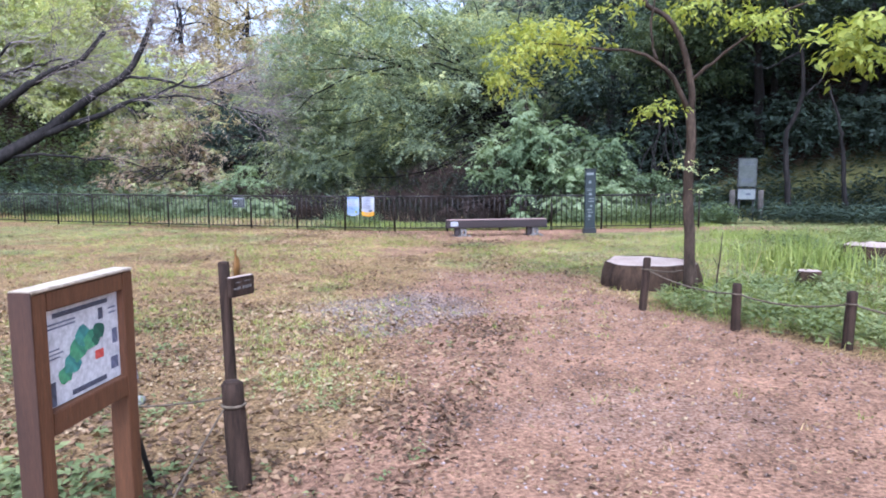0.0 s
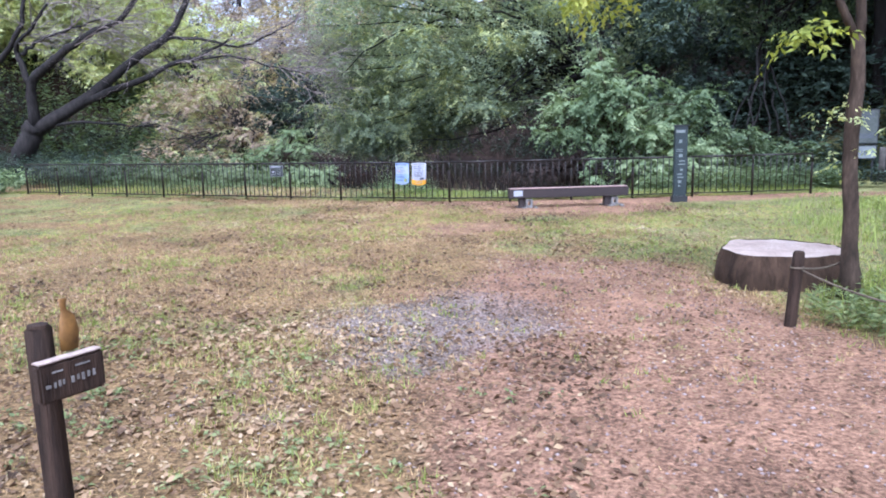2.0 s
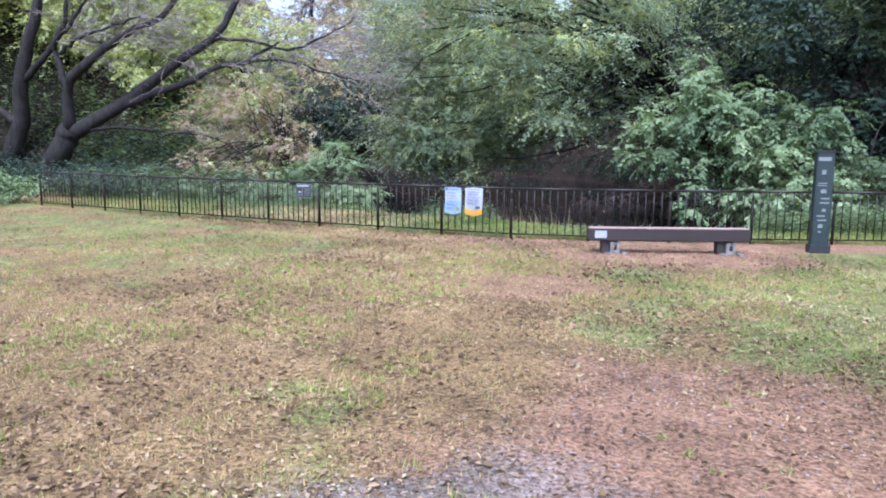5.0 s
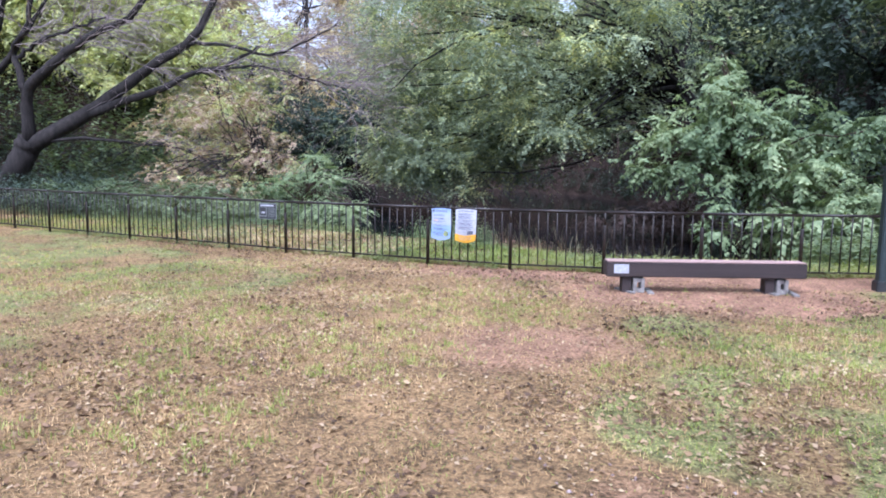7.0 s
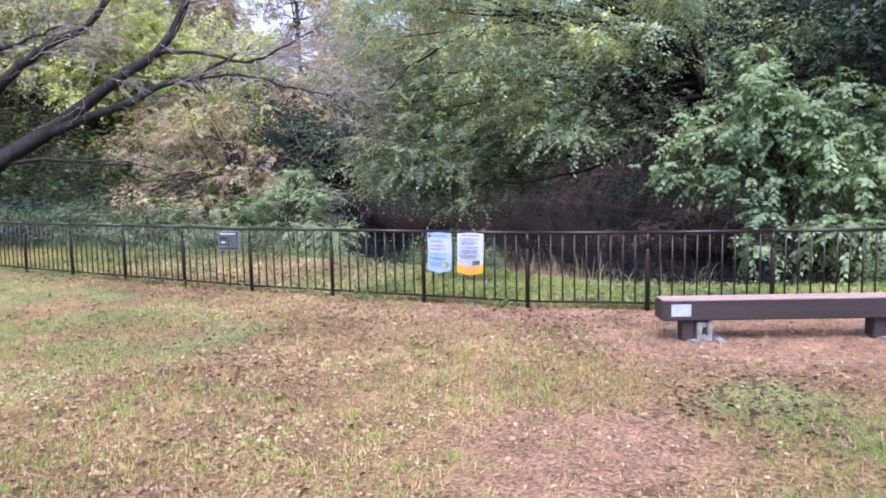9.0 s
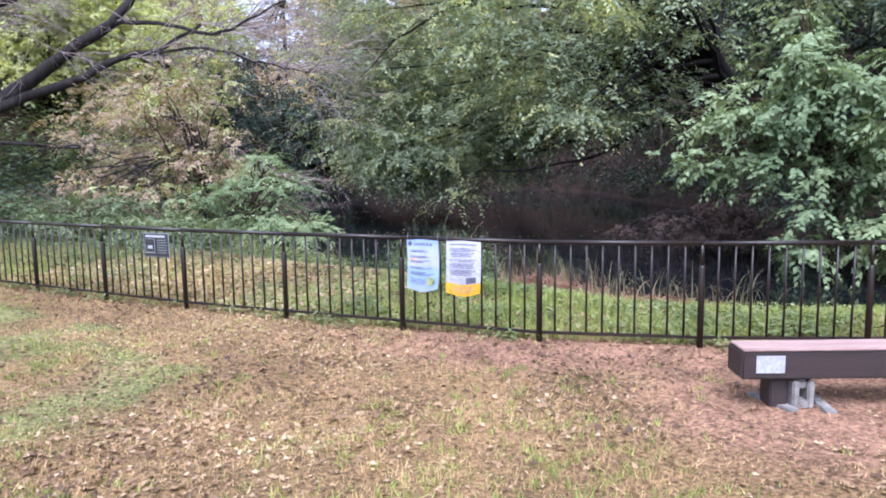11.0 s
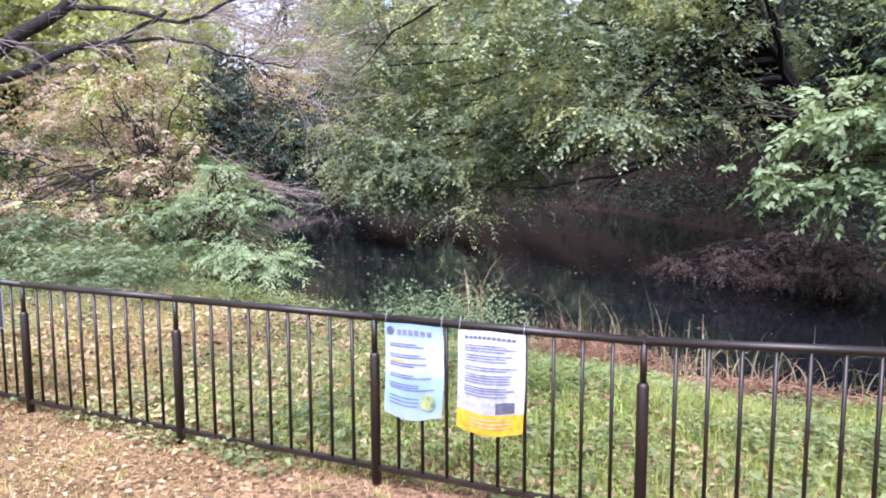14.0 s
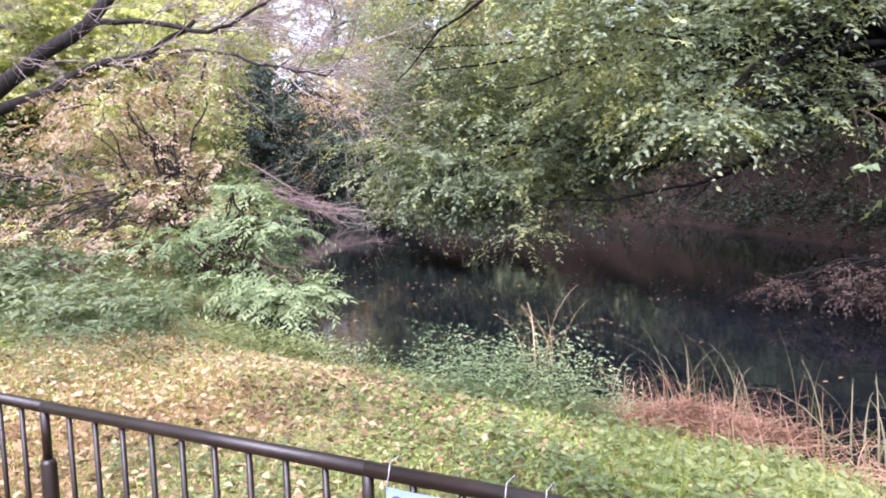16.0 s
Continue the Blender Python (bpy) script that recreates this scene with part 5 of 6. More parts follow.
def stump(label, x, y, r, h, seed):
    random.seed(seed)
    z = z_at(x, y)
    s = thing("tree_stump", label, "stump", (x, y, z))
    n, rings = 40, 7
    wob = [1 + 0.06 * math.sin(3 * a + seed) + 0.04 * math.sin(7 * a + 2 * seed) + random.uniform(-0.025, 0.025) for a in [2 * math.pi * i / n for i in range(n)]]
    v, f = [], []
    for k in range(rings):
        u = k / (rings - 1)
        for i in range(n):
            a = 2 * math.pi * i / n
            rr = r * wob[i] * (1.1 - 0.12 * u + 0.05 * math.sin(u * 3.1)) * (1 + random.uniform(-0.02, 0.02))
            v.append((rr * math.cos(a), rr * math.sin(a), -0.06 + (h + 0.06) * u))
    for k in range(rings - 1):
        for i in range(n):
            f.append((k * n + i, k * n + (i + 1) % n, (k + 1) * n + (i + 1) % n, (k + 1) * n + i))
    part("bark", mesh_of("bark", v, f, STUMP_BARK, True), s, "dark rough bark side")
    tv, tf = [(0, 0, h - 0.012)], []
    for q, rr in enumerate((0.35, 0.7, 1.0)):
        for i in range(n):
            a = 2 * math.pi * i / n
            tv.append((r * wob[i] * 0.98 * rr * math.cos(a), r * wob[i] * 0.98 * rr * math.sin(a), h - 0.004 + random.uniform(-0.008, 0.006)))
    for i in range(n):
        tf.append((0, 1 + i, 1 + (i + 1) % n))
        for q in range(2):
            tf.append((1 + q * n + i, 1 + (q + 1) * n + i, 1 + (q + 1) * n + (i + 1) % n, 1 + q * n + (i + 1) % n))
    part("cut_face", mesh_of("cut_face", tv, tf, WOOD_CUT, True), s, "pale weathered cut face")


stump("broad sawn tree stump with a pale flat top", 0.4, 9.18, 0.54, 0.3, 2)
stump("sawn stump with pale top among tall weeds", 3.85, 11.7, 0.5, 0.3, 5)
stump("small dark rotten stump among the weeds", 2.25, 9.2, 0.13, 0.22, 9)


def blue_wash():
    """A printed sheet that runs from pale blue through white to blue."""
    m, n, p, link = material("blue_wash_print")
    co = n.nodes.new("ShaderNodeTexCoord")
    sep = n.nodes.new("ShaderNodeSeparateXYZ")
    link(co.outputs["Object"], sep.inputs[0])
    f = n.nodes.new("ShaderNodeMapRange")
    f.inputs[1].default_value, f.inputs[2].default_value = -0.42, 0.0
    link(sep.outputs[2], f.inputs[0])
    r = ramp(n, [(0.0, (0.26, 0.31, 0.42)), (0.2, (0.2, 0.29, 0.45)), (0.42, (0.22, 0.3, 0.45)), (0.5, (0.3, 0.32, 0.4)), (0.7, (0.3, 0.32, 0.4)), (0.84, (0.25, 0.3, 0.41)), (1.0, (0.17, 0.24, 0.4))])
    link(f.outputs[0], r.inputs[0])
    stain = tex_noise(n, 9, 3)
    g = ramp(n, [(0.3, (0.82, 0.86, 0.9)), (0.7, (1.1, 1.08, 1.05))])
    link(stain.outputs[0], g.inputs[0])
    link(mixed(n, 0.8, r.outputs[0], g.outputs[0], "MULTIPLY"), p.inputs["Base Color"])
    p.inputs["Roughness"].default_value = 0.4
    return m


BLUE_WASH = blue_wash()


def poster(label, x, w, h, lower, bulge, blue):
    """A limp printed sheet hung on the top rail with wire."""
    at = (x, 15.466, 0.884)
    p = thing("poster", label, "poster", at)
    n, m = 10, 14
    v, f, idx = [], [], []
    for j in range(m + 1):
        for i in range(n + 1):
            u, t = i / n - 0.5, j / m
            v.append((w * u * (1 - 0.03 * t) + 0.012 * math.sin(3 * t), -0.012 - bulge * math.sin(t * 2.6) - 0.012 * math.cos(u * 5 + t * 2), -t * h + 0.012 * math.cos(u * 6.28) * (0.4 - t) - 0.02 * t * math.cos(u * 3)))
    for j in range(m):
        for i in range(n):
            q = j * (n + 1) + i
            f.append((q, q + 1, q + n + 2, q + n + 1))
            idx.append(0 if blue or j < m - 3 else 1)
    part("sheet", mesh_of("sheet", v, f, [BLUE_WASH if blue else PAPER, PAPER_YELLOW], True, idx), p, lower)

    def on(u, t):
        return (w * u * (1 - 0.03 * t) + 0.012 * math.sin(3 * t), -0.012 - bulge * math.sin(t * 2.6) - 0.012 * math.cos(u * 5 + t * 2) - 0.003, -t * h + 0.012 * math.cos(u * 6.28) * (0.4 - t) - 0.02 * t * math.cos(u * 3))

    def strip(name, mat, u0, u1, t0, t1):
        k = 6
        vv = [on(u0 + (u1 - u0) * i / k, t) for t in (t0, t1) for i in range(k + 1)]
        part(name, mesh_of(name, vv, [(i, i + 1, i + k + 2, i + k + 1) for i in range(k)], mat), p)

    random.seed(3 if blue else 8)
    if blue:
        for k in range(6):
            strip("heading", INK_PALE, -0.25 + k * 0.1, -0.175 + k * 0.1, 0.06, 0.115)
        vv = [(on(-0.38, 0.075)[0] + 0.02 * math.cos(a), on(-0.38, 0.075)[1] - 0.002, on(-0.38, 0.075)[2] + 0.02 * math.sin(a)) for a in [2 * math.pi * i / 16 for i in range(16)]]
        part("emblem", mesh_of("emblem", vv, [tuple(range(16))[::-1]], INK), p)
        for t in (0.2, 0.225, 0.31, 0.335, 0.4, 0.425, 0.52, 0.545, 0.62, 0.645, 0.67, 0.76, 0.8, 0.84):
            strip("text_line", INK_PALE, -0.4, random.uniform(0.0, 0.35) if t < 0.7 else 0.08, t, t + 0.013)
        strip("highlight", PAPER_YELLOW, -0.38, -0.15, 0.37, 0.39)
        vv = [(on(0.24, 0.81)[0] + 0.038 * math.cos(a), on(0.24, 0.81)[1] - 0.002, on(0.24, 0.81)[2] + 0.038 * math.sin(a)) for a in [2 * math.pi * i / 20 for i in range(20)]]
        part("round_photo", mesh_of("round_photo", vv, [tuple(range(20))[::-1]], POND_PHOTO), p)
    else:
        for k in range(11):
            strip("heading", INK, -0.38 + k * 0.07, -0.325 + k * 0.07, 0.05, 0.075)
        for t in (0.13, 0.155, 0.18, 0.22, 0.245, 0.27, 0.33, 0.355, 0.4, 0.425, 0.45, 0.475, 0.52, 0.545, 0.57, 0.6):
            strip("text_line", INK_PALE, -0.38, random.uniform(0.2, 0.38), t, t + 0.012)
        strip("photo", INK, 0.08, 0.36, 0.66, 0.77)
        for t in (0.83, 0.87, 0.91):
            strip("text_line", WOOD_TOP, -0.3, 0.3, t, t + 0.012)
    for u in (-0.48, 0.48):
        t = Tubes()
        t.add([(w * u + 0.001, -0.012, -0.01), (w * u, 0.01, 0.046), (w * u, 0.052, 0.046), (w * u, 0.058, 0.0)], [0.0012] * 4, 4)
        part("wire_tie", t.mesh("wire_tie", PAPER), p)


POND_PHOTO = grained("round_photo_print", (0.05, 0.12, 0.1), (0.45, 0.42, 0.1), 25, None, 0.5, 0.0)
poster("limp white and blue printed notice wired to the railing", -5.9, 0.285, 0.41, "white and pale blue sheet", 0.012, True)
poster("limp white printed notice with a yellow foot wired to the railing", -5.535, 0.3, 0.425, "white sheet with a yellow lower band", 0.03, False)


def plaque():
    p = thing("plaque", "small black notice plate with white frame on the railing", "sign", (-8.84, 15.51, 0.735))
    bm_part("plate", box(0.33, 0.006, 0.245, (0, -0.012, 0), 0.003), GREY_PANEL, p)
    slab("field", BLACK, p, 0, -0.0168, 0, 0.31, 0.225, 0.003)
    slab("heading", PAPER, p, -0.005, -0.02, 0.088, 0.25, 0.022, 0.003)
    slab("photo_frame", GREY_PANEL, p, -0.08, -0.0195, -0.01, 0.125, 0.145, 0.003)
    slab("photo", BLACK, p, -0.08, -0.0225, -0.005, 0.11, 0.125, 0.003)
    slab("photo_subject", PAPER, p, -0.075, -0.0255, -0.02, 0.06, 0.03, 0.003)
    for z in (0.05, 0.025, 0.0, -0.025, -0.05, -0.075):
        slab("text_line", GREY_PANEL, p, 0.075, -0.02, z, 0.12, 0.007, 0.003)


plaque()

# ---- grass, weeds, reeds and litter ----


def stuff(name, label, category, arrays, mat):
    v, t = arrays
    return tagged(new(name, tri_mesh(name, v, t, mat)), label, category, kind="stuff")


def blades(x, y, length, width, lean=0.5):
    """Grass blades: two triangles each, bent over."""
    n = len(x)
    z = height(x, y) - 0.004
    a = rng.uniform(0, 2 * np.pi, n)
    w = rng.normal(size=n) * lean
    b = a + rng.normal(size=n)
    base = np.stack([x, y, z], 1)
    side = np.stack([np.cos(a), np.sin(a), np.zeros(n)], 1) * width[:, None] / 2
    lean_v = np.stack([np.cos(b), np.sin(b), np.zeros(n)], 1) * w[:, None]
    mid = base + lean_v * length[:, None] * 0.35 + np.array([0, 0, 1]) * length[:, None] * 0.6
    tip = base + lean_v * length[:, None] * 1.1 + np.array([0, 0, 1]) * (length * np.clip(1 - 0.35 * w * w, 0.15, 1))[:, None]
    v = np.stack([base - side, base + side, mid + side * 0.7, mid - side * 0.7, tip], 1).reshape(-1, 3)
    one = np.array([[0, 1, 2], [0, 2, 3], [3, 2, 4]])
    return v, (np.arange(n)[:, None, None] * 5 + one[None]).reshape(-1, 3)


def short_blades(x, y, length, width, lean=1.0):
    """Short blades of one triangle each."""
    n = len(x)
    a, b = rng.uniform(0, 2 * np.pi, n), rng.uniform(0, 2 * np.pi, n)
    w = np.abs(rng.normal(size=n)) * lean
    base = np.stack([x, y, height(x, y) - 0.003], 1)
    side = np.stack([np.cos(a), np.sin(a), np.zeros(n)], 1) * width[:, None] / 2
    tip = base + np.stack([np.cos(b) * w, np.sin(b) * w, 1 / (1 + w)], 1) * length[:, None]
    return np.stack([base - side, base + side, tip], 1).reshape(-1, 3), np.arange(3 * n).reshape(-1, 3)


def scatter(n, x0, x1, y0, y1):
    return rng.uniform(x0, x1, n), rng.uniform(y0, y1, n)


def keep(x, y, share):
    k = rng.random(len(x)) < share
    return x[k], y[k]


def fence_y(x):
    return np.interp(x, FENCE_X, FENCE_Y)


# lawn of the clearing, denser where the camera passes
for mat, label, n in ((GRASS_DRY, "short dry straw-coloured grass", 330000), (GRASS_GREEN, "short green lawn grass in patches", 300000)):
    x = np.concatenate([rng.uniform(-19, 4, n), rng.uniform(-9, 1, n // 2)])
    y = np.concatenate([rng.uniform(1.5, 17, n), rng.uniform(4, 15.6, n // 2)])
    e, g, gr, mu = covers(x, y)
    pick = (1 - 0.93 * e) * (1 - 0.9 * gr) * (0.15 + 0.85 * (g if mat is GRASS_GREEN else 1 - 0.8 * g)) * (0.25 + 0.75 * smooth(0.42, 0.6, fbm(x, y, 0.35, 21))) * (y < fence_y(x) + 0.3) * (0.35 + 0.65 * smooth(5.0, 7.5, y))
    x, y = keep(x, y, pick)
    stuff("grass", label, "grass", short_blades(x, y, rng.uniform(0.015, 0.05, len(x)), rng.uniform(0.004, 0.009, len(x)), 1.1), mat)

# tufts standing out of the lawn
for mat, label, n in ((GRASS_GREEN, "scattered small green grass tufts", 7500), (GRASS_DRY, "scattered small dry grass tufts", 4200)):
    x = np.concatenate([rng.uniform(-12, 1.5, n), rng.uniform(-7, 0, n // 2)])
    y = np.concatenate([rng.uniform(2.5, 15.4, n), rng.uniform(4, 14, n // 2)])
    e, g, gr, mu = covers(x, y)
    x, y = keep(x, y, (1 - 0.95 * e) * (1 - 0.9 * gr) * smooth(0.4, 0.62, fbm(x, y, 1.2, 23)))
    x, y = np.repeat(x, 10), np.repeat(y, 10)
    x, y = x + rng.normal(size=len(x)) * 0.022, y + rng.normal(size=len(y)) * 0.022
    stuff("grass_tufts", label, "grass", short_blades(x, y, rng.uniform(0.03, 0.085, len(x)), rng.uniform(0.005, 0.01, len(x)), 0.7), mat)

# grass beyond the railing
x, y = scatter(80000, -18, 2.5, 15.4, 21.5)
d = pond_distance(x, y)
x, y = keep(x, y, (y > fence_y(x)) * (d > 0.1) * (0.35 + 0.65 * smooth(0.4, 0.6, fbm(x, y, 0.8, 22))))
stuff("grass", "long green and yellow grass beyond the railing", "grass", blades(x, y, rng.uniform(0.03, 0.1, len(x)), rng.uniform(0.004, 0.008, len(x)), 1.1), GRASS_GREEN)
x, y = scatter(70000, -12, 0, 15.4, 20)
d = pond_distance(x, y)
x, y = keep(x, y, (y > fence_y(x)) * (d > 0.2) * (0.1 + 0.9 * smooth(-7.5, -9.5, x + 0 * y)))
stuff("grass", "dry yellowish grass beyond the railing", "grass", blades(x, y, rng.uniform(0.03, 0.08, len(x)), rng.uniform(0.004, 0.007, len(x)), 1.3), GRASS_DRY)


def weeds(x, y, size, hi, mat, name, label, category="weeds", aspect=0.5, leaves=7):
    """Leafy weeds: small upright sprays standing on the ground."""
    z = height(x, y)
    n = len(x)
    s = np.repeat(np.arange(n), leaves)
    t = np.tile(np.linspace(0.15, 1, leaves), n)
    H = rng.uniform(0.5, 1.0, n) * hi
    a = rng.uniform(0, 6.28, len(s))
    out = np.stack([np.cos(a), np.sin(a), rng.uniform(-0.1, 0.6, len(s))], 1)
    pos = np.stack([x[s], y[s], z[s] + t * H[s]], 1) + out * size * 0.3
    ln = size * rng.uniform(0.6, 1.3, len(s))
    make = leaf_arrays if size < 0.073 else flat_leaf_arrays
    stuff(name, label, category, make(pos, unit(out), unit(np.array([0, 0, 1.0]) + rng.normal(size=out.shape) * 0.3), ln, ln * aspect), mat)


# weeds just beyond the railing
x, y = scatter(11000, -7.5, 2.0, 15.5, 19.6)
x, y = keep(x, y, (y > fence_y(x) + 0.05) * (pond_distance(x, y) > 0.2) * smooth(0.38, 0.6, fbm(x, y, 1.1, 31)) * smooth(-7.6, -5.4, x))
k = rng.random(len(x)) < 0.7
x, y = x[k], y[k]
weeds(x, y, 0.055, 0.13, WEED, "weeds", "lush broad-leaved green weeds beyond the railing")
x, y = scatter(6000, -18, -6, 15.8, 20.4)
x, y = keep(x, y, (y > fence_y(x) + 0.05) * (pond_distance(x, y) > 0.2) * np.maximum(smooth(0.5, 0.62, fbm(x, y, 1.1, 31)) * 0.5, smooth(-9.5, -12.5, x) * smooth(16.6, 18.0, y + 0.2 * (x + 12))))
weeds(x, y, 0.06, 0.2, LEAF_BUSH, "weeds", "green weeds below the shrubs", aspect=0.3)
x, y = scatter(30000, -13, 2.0, 15.5, 19.8)
x, y = keep(x, y, (y > fence_y(x) + 0.05) * (pond_distance(x, y) > 0.15) * (0.1 + 0.9 * smooth(0.4, 0.58, fbm(x, y, 0.8, 33))) * (0.3 + 0.7 * smooth(-9.0, -6.5, x)))
weeds(x, y, 0.032, 0.05, CLOVER, "weeds", "low clover and small round-leaved weeds beyond the railing", leaves=4, aspect=0.75)
x = rng.uniform(-14, 0.5, 900)
y = fence_y(x) + rng.normal(size=900) * 0.09
x, y = keep(x, y, smooth(0.42, 0.6, fbm(x, y, 0.7, 35)))
weeds(x, y, 0.045, 0.08, WEED, "weeds", "small weeds along the foot of the railing", leaves=6, aspect=0.55)
x, y = scatter(60000, -7.6, 2.0, 15.5, 19.4)
x, y = keep(x, y, (y > fence_y(x) + 0.05) * (pond_distance(x, y) > 0.15) * smooth(-7.6, -5.6, x) * (0.2 + 0.8 * smooth(0.4, 0.58, fbm(x, y, 0.6, 37))))
stuff("grass", "soft bright green grass blades beyond the railing", "grass", blades(x, y, rng.uniform(0.06, 0.17, len(x)), rng.uniform(0.004, 0.008, len(x)), 0.7), GRASS_GREEN)
# pale bush of weeds at the shore
for cx, cy, sx, n, hi in [(-8.1, 19.8, 0.2, 200, 0.42), (-7.7, 19.75, 0.2, 220, 0.36), (-7.3, 19.65, 0.18, 180, 0.5), (-6.95, 19.6, 0.14, 110, 0.4), (-7.9, 19.5, 0.3, 160, 0.22)]:
    n = int(n * 1.0)
    weeds(rng.normal(cx + 0.35, sx * 1.1, n), rng.normal(cy - 0.7, sx, n), 0.042, hi * 1.35, LEAF_SHRUB, "shore_weeds", "pale leafy weeds at the water's edge", aspect=0.4)
x = rng.normal(-10.4, 0.6, 600)
y = rng.normal(19.9, 0.25, 600)
weeds(x, y, 0.06, 0.3, WEED, "shore_weeds", "low green weeds at the water's edge", aspect=0.3)
# rank growth behind the rope
x, y = scatter(16000, 0.2, 9, 5.4, 17)
edge = np.interp(y, [5.0, 5.9, 7.6, 8.8, 10, 12, 17], [3.2, 2.0, 0.3, 0.6, 1.2, 1.2, 1.6]) + 0.12
x, y = keep(x, y, (x > edge) * np.where(y > 9.6, smooth(0.0, 2.5, x - edge), 1.0) * (np.hypot(x - 0.46, y - 9.1) > 0.75) * (0.12 + 0.88 * smooth(0.4, 0.62, fbm(x, y, 1.0, 41))))
weeds(x, y, 0.075, 0.2, WEED, "weeds", "rank green weeds behind the rope barrier", aspect=0.38)
x, y = scatter(56000, 0.1, 7.5, 5.2, 17)
edge = np.interp(y, [5.0, 5.9, 7.6, 8.8, 10, 12, 17], [3.2, 2.0, 0.2, 0.6, 0.5, 0.2, 0.6]) + 0.05
x, y = keep(x, y, (x > edge) * (0.12 + 0.88 * smooth(0.42, 0.6, fbm(x, y, 0.9, 42))) * np.where(y > 9.6, smooth(0.0, 2.2, x - edge + (fbm(x, y, 0.9, 44) - 0.5) * 1.5), 1.0))
stuff("grass", "long bright green grass behind the rope barrier", "grass", blades(x, y, rng.uniform(0.05, 0.2, len(x)) * (0.6 + 0.7 * fbm(x, y, 1.5, 43)), rng.uniform(0.005, 0.012, len(x)), 0.6), GRASS_GREEN)
x = rng.normal(2.55, 0.35, 500)
y = rng.normal(10.6, 0.35, 500)
stuff("grass_tuft", "tall arching tuft of bright green grass", "grass", blades(x, y, rng.uniform(0.35, 0.6, 500), rng.uniform(0.012, 0.02, 500), 0.5), GRASS_GREEN)
# plants at the foot of the map board
x, y = scatter(260, -3.4, -2.05, 1.9, 2.9)
weeds(x, y, 0.07, 0.12, WEED, "weeds", "broad-leaved weeds round the map board legs", leaves=4)
# low evergreen cover at the right by the wood, its leaves coloured as shaded
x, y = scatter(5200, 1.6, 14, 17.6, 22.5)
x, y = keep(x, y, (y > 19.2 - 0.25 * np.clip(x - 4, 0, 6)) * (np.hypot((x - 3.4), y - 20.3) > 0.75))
weeds(x, y, 0.11, 0.45, LEAF_DARK, "undergrowth", "dense undergrowth below the wood, coloured dark for its shade", "undergrowth", 0.45, 9)
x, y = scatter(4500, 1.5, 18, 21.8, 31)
weeds(x, y, 0.2, 0.9, LEAF_DARK, "undergrowth", "undergrowth on the wooded slope, coloured dark for its shade", "undergrowth", 0.45, 8)
x, y = scatter(12000, -46, -15, 22.0, 38)
x, y = keep(x, y, (pond_distance(x, y) > 0.5) * 1.0)
weeds(x, y, 0.2, 1.0, LEAF_BUSH, "undergrowth", "dull green undergrowth on the slope behind the trunks", "undergrowth", 0.45, 8)
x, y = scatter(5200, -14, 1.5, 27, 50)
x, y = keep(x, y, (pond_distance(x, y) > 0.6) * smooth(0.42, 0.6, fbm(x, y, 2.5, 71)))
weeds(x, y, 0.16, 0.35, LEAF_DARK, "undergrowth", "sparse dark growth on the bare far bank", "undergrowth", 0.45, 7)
# dark leaves fill the shaded zone under the trunks, shade in their colour
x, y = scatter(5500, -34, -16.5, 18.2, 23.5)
weeds(x, y, 0.1, 1.0, LEAF_DARK, "undergrowth", "undergrowth among the trunks, coloured dark for the shade there", "undergrowth", 0.45, 9)
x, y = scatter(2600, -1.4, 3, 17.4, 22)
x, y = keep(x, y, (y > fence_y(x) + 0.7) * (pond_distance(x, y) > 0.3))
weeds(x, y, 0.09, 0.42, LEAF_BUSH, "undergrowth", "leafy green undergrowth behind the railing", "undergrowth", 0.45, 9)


# plants added to draw the shade line under the far bank
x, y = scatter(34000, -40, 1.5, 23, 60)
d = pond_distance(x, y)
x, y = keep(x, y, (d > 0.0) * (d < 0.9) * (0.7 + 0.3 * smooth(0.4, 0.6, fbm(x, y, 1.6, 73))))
weeds(x, y, 0.15, 0.75, LEAF_DARK, "undergrowth", "added plant fringe standing for the dark shade line at the far shore", "undergrowth", 0.4, 8)


def reeds(n, cx, cy, sx, sy, lo, hi, mat, label, w=0.014, lean=0.55):
    x, y = rng.normal(cx, sx, n), rng.normal(cy, sy, n)
    z = np.maximum(height(x, y), WATER - 0.1)
    segs = 6
    a = rng.uniform(0, 6.28, n)
    L, k = rng.uniform(lo, hi, n), rng.uniform(0.1, 1.0, n) * lean
    vs = []
    for i in range(segs + 1):
        u = i / segs
        bend_ = k * (u ** 2.2) * 1.5
        p = np.stack([x + np.cos(a) * L * bend_, y + np.sin(a) * L * bend_, z + L * (u - k * 0.75 * u ** 3.2)], 1)
        s = np.stack([-np.sin(a), np.cos(a), np.zeros(n)], 1) * (w * (1 - 0.85 * u) / 2)
        vs += [p - s, p + s]
    v = np.stack(vs, 1).reshape(-1, 3)
    one = np.array([t for i in range(segs) for t in ((2 * i, 2 * i + 1, 2 * i + 3), (2 * i, 2 * i + 3, 2 * i + 2))])
    stuff("reeds", label, "reeds", (v, (np.arange(n)[:, None, None] * (2 * segs + 2) + one[None]).reshape(-1, 3)), mat)


reeds(40, -5.95, 19.5, 0.25, 0.12, 0.45, 0.95, REED, "tall bending reeds at the water's edge", 0.013)
reeds(15, -7.6, 20.55, 0.13, 0.08, 0.8, 1.15, LITTER_PALE, "dry curling reed stalks at the shore", 0.015, 0.85)
reeds(36, -4.75, 19.2, 0.26, 0.12, 0.4, 0.8, REED, "arching green reeds standing in the shallows", 0.016, 1.0)
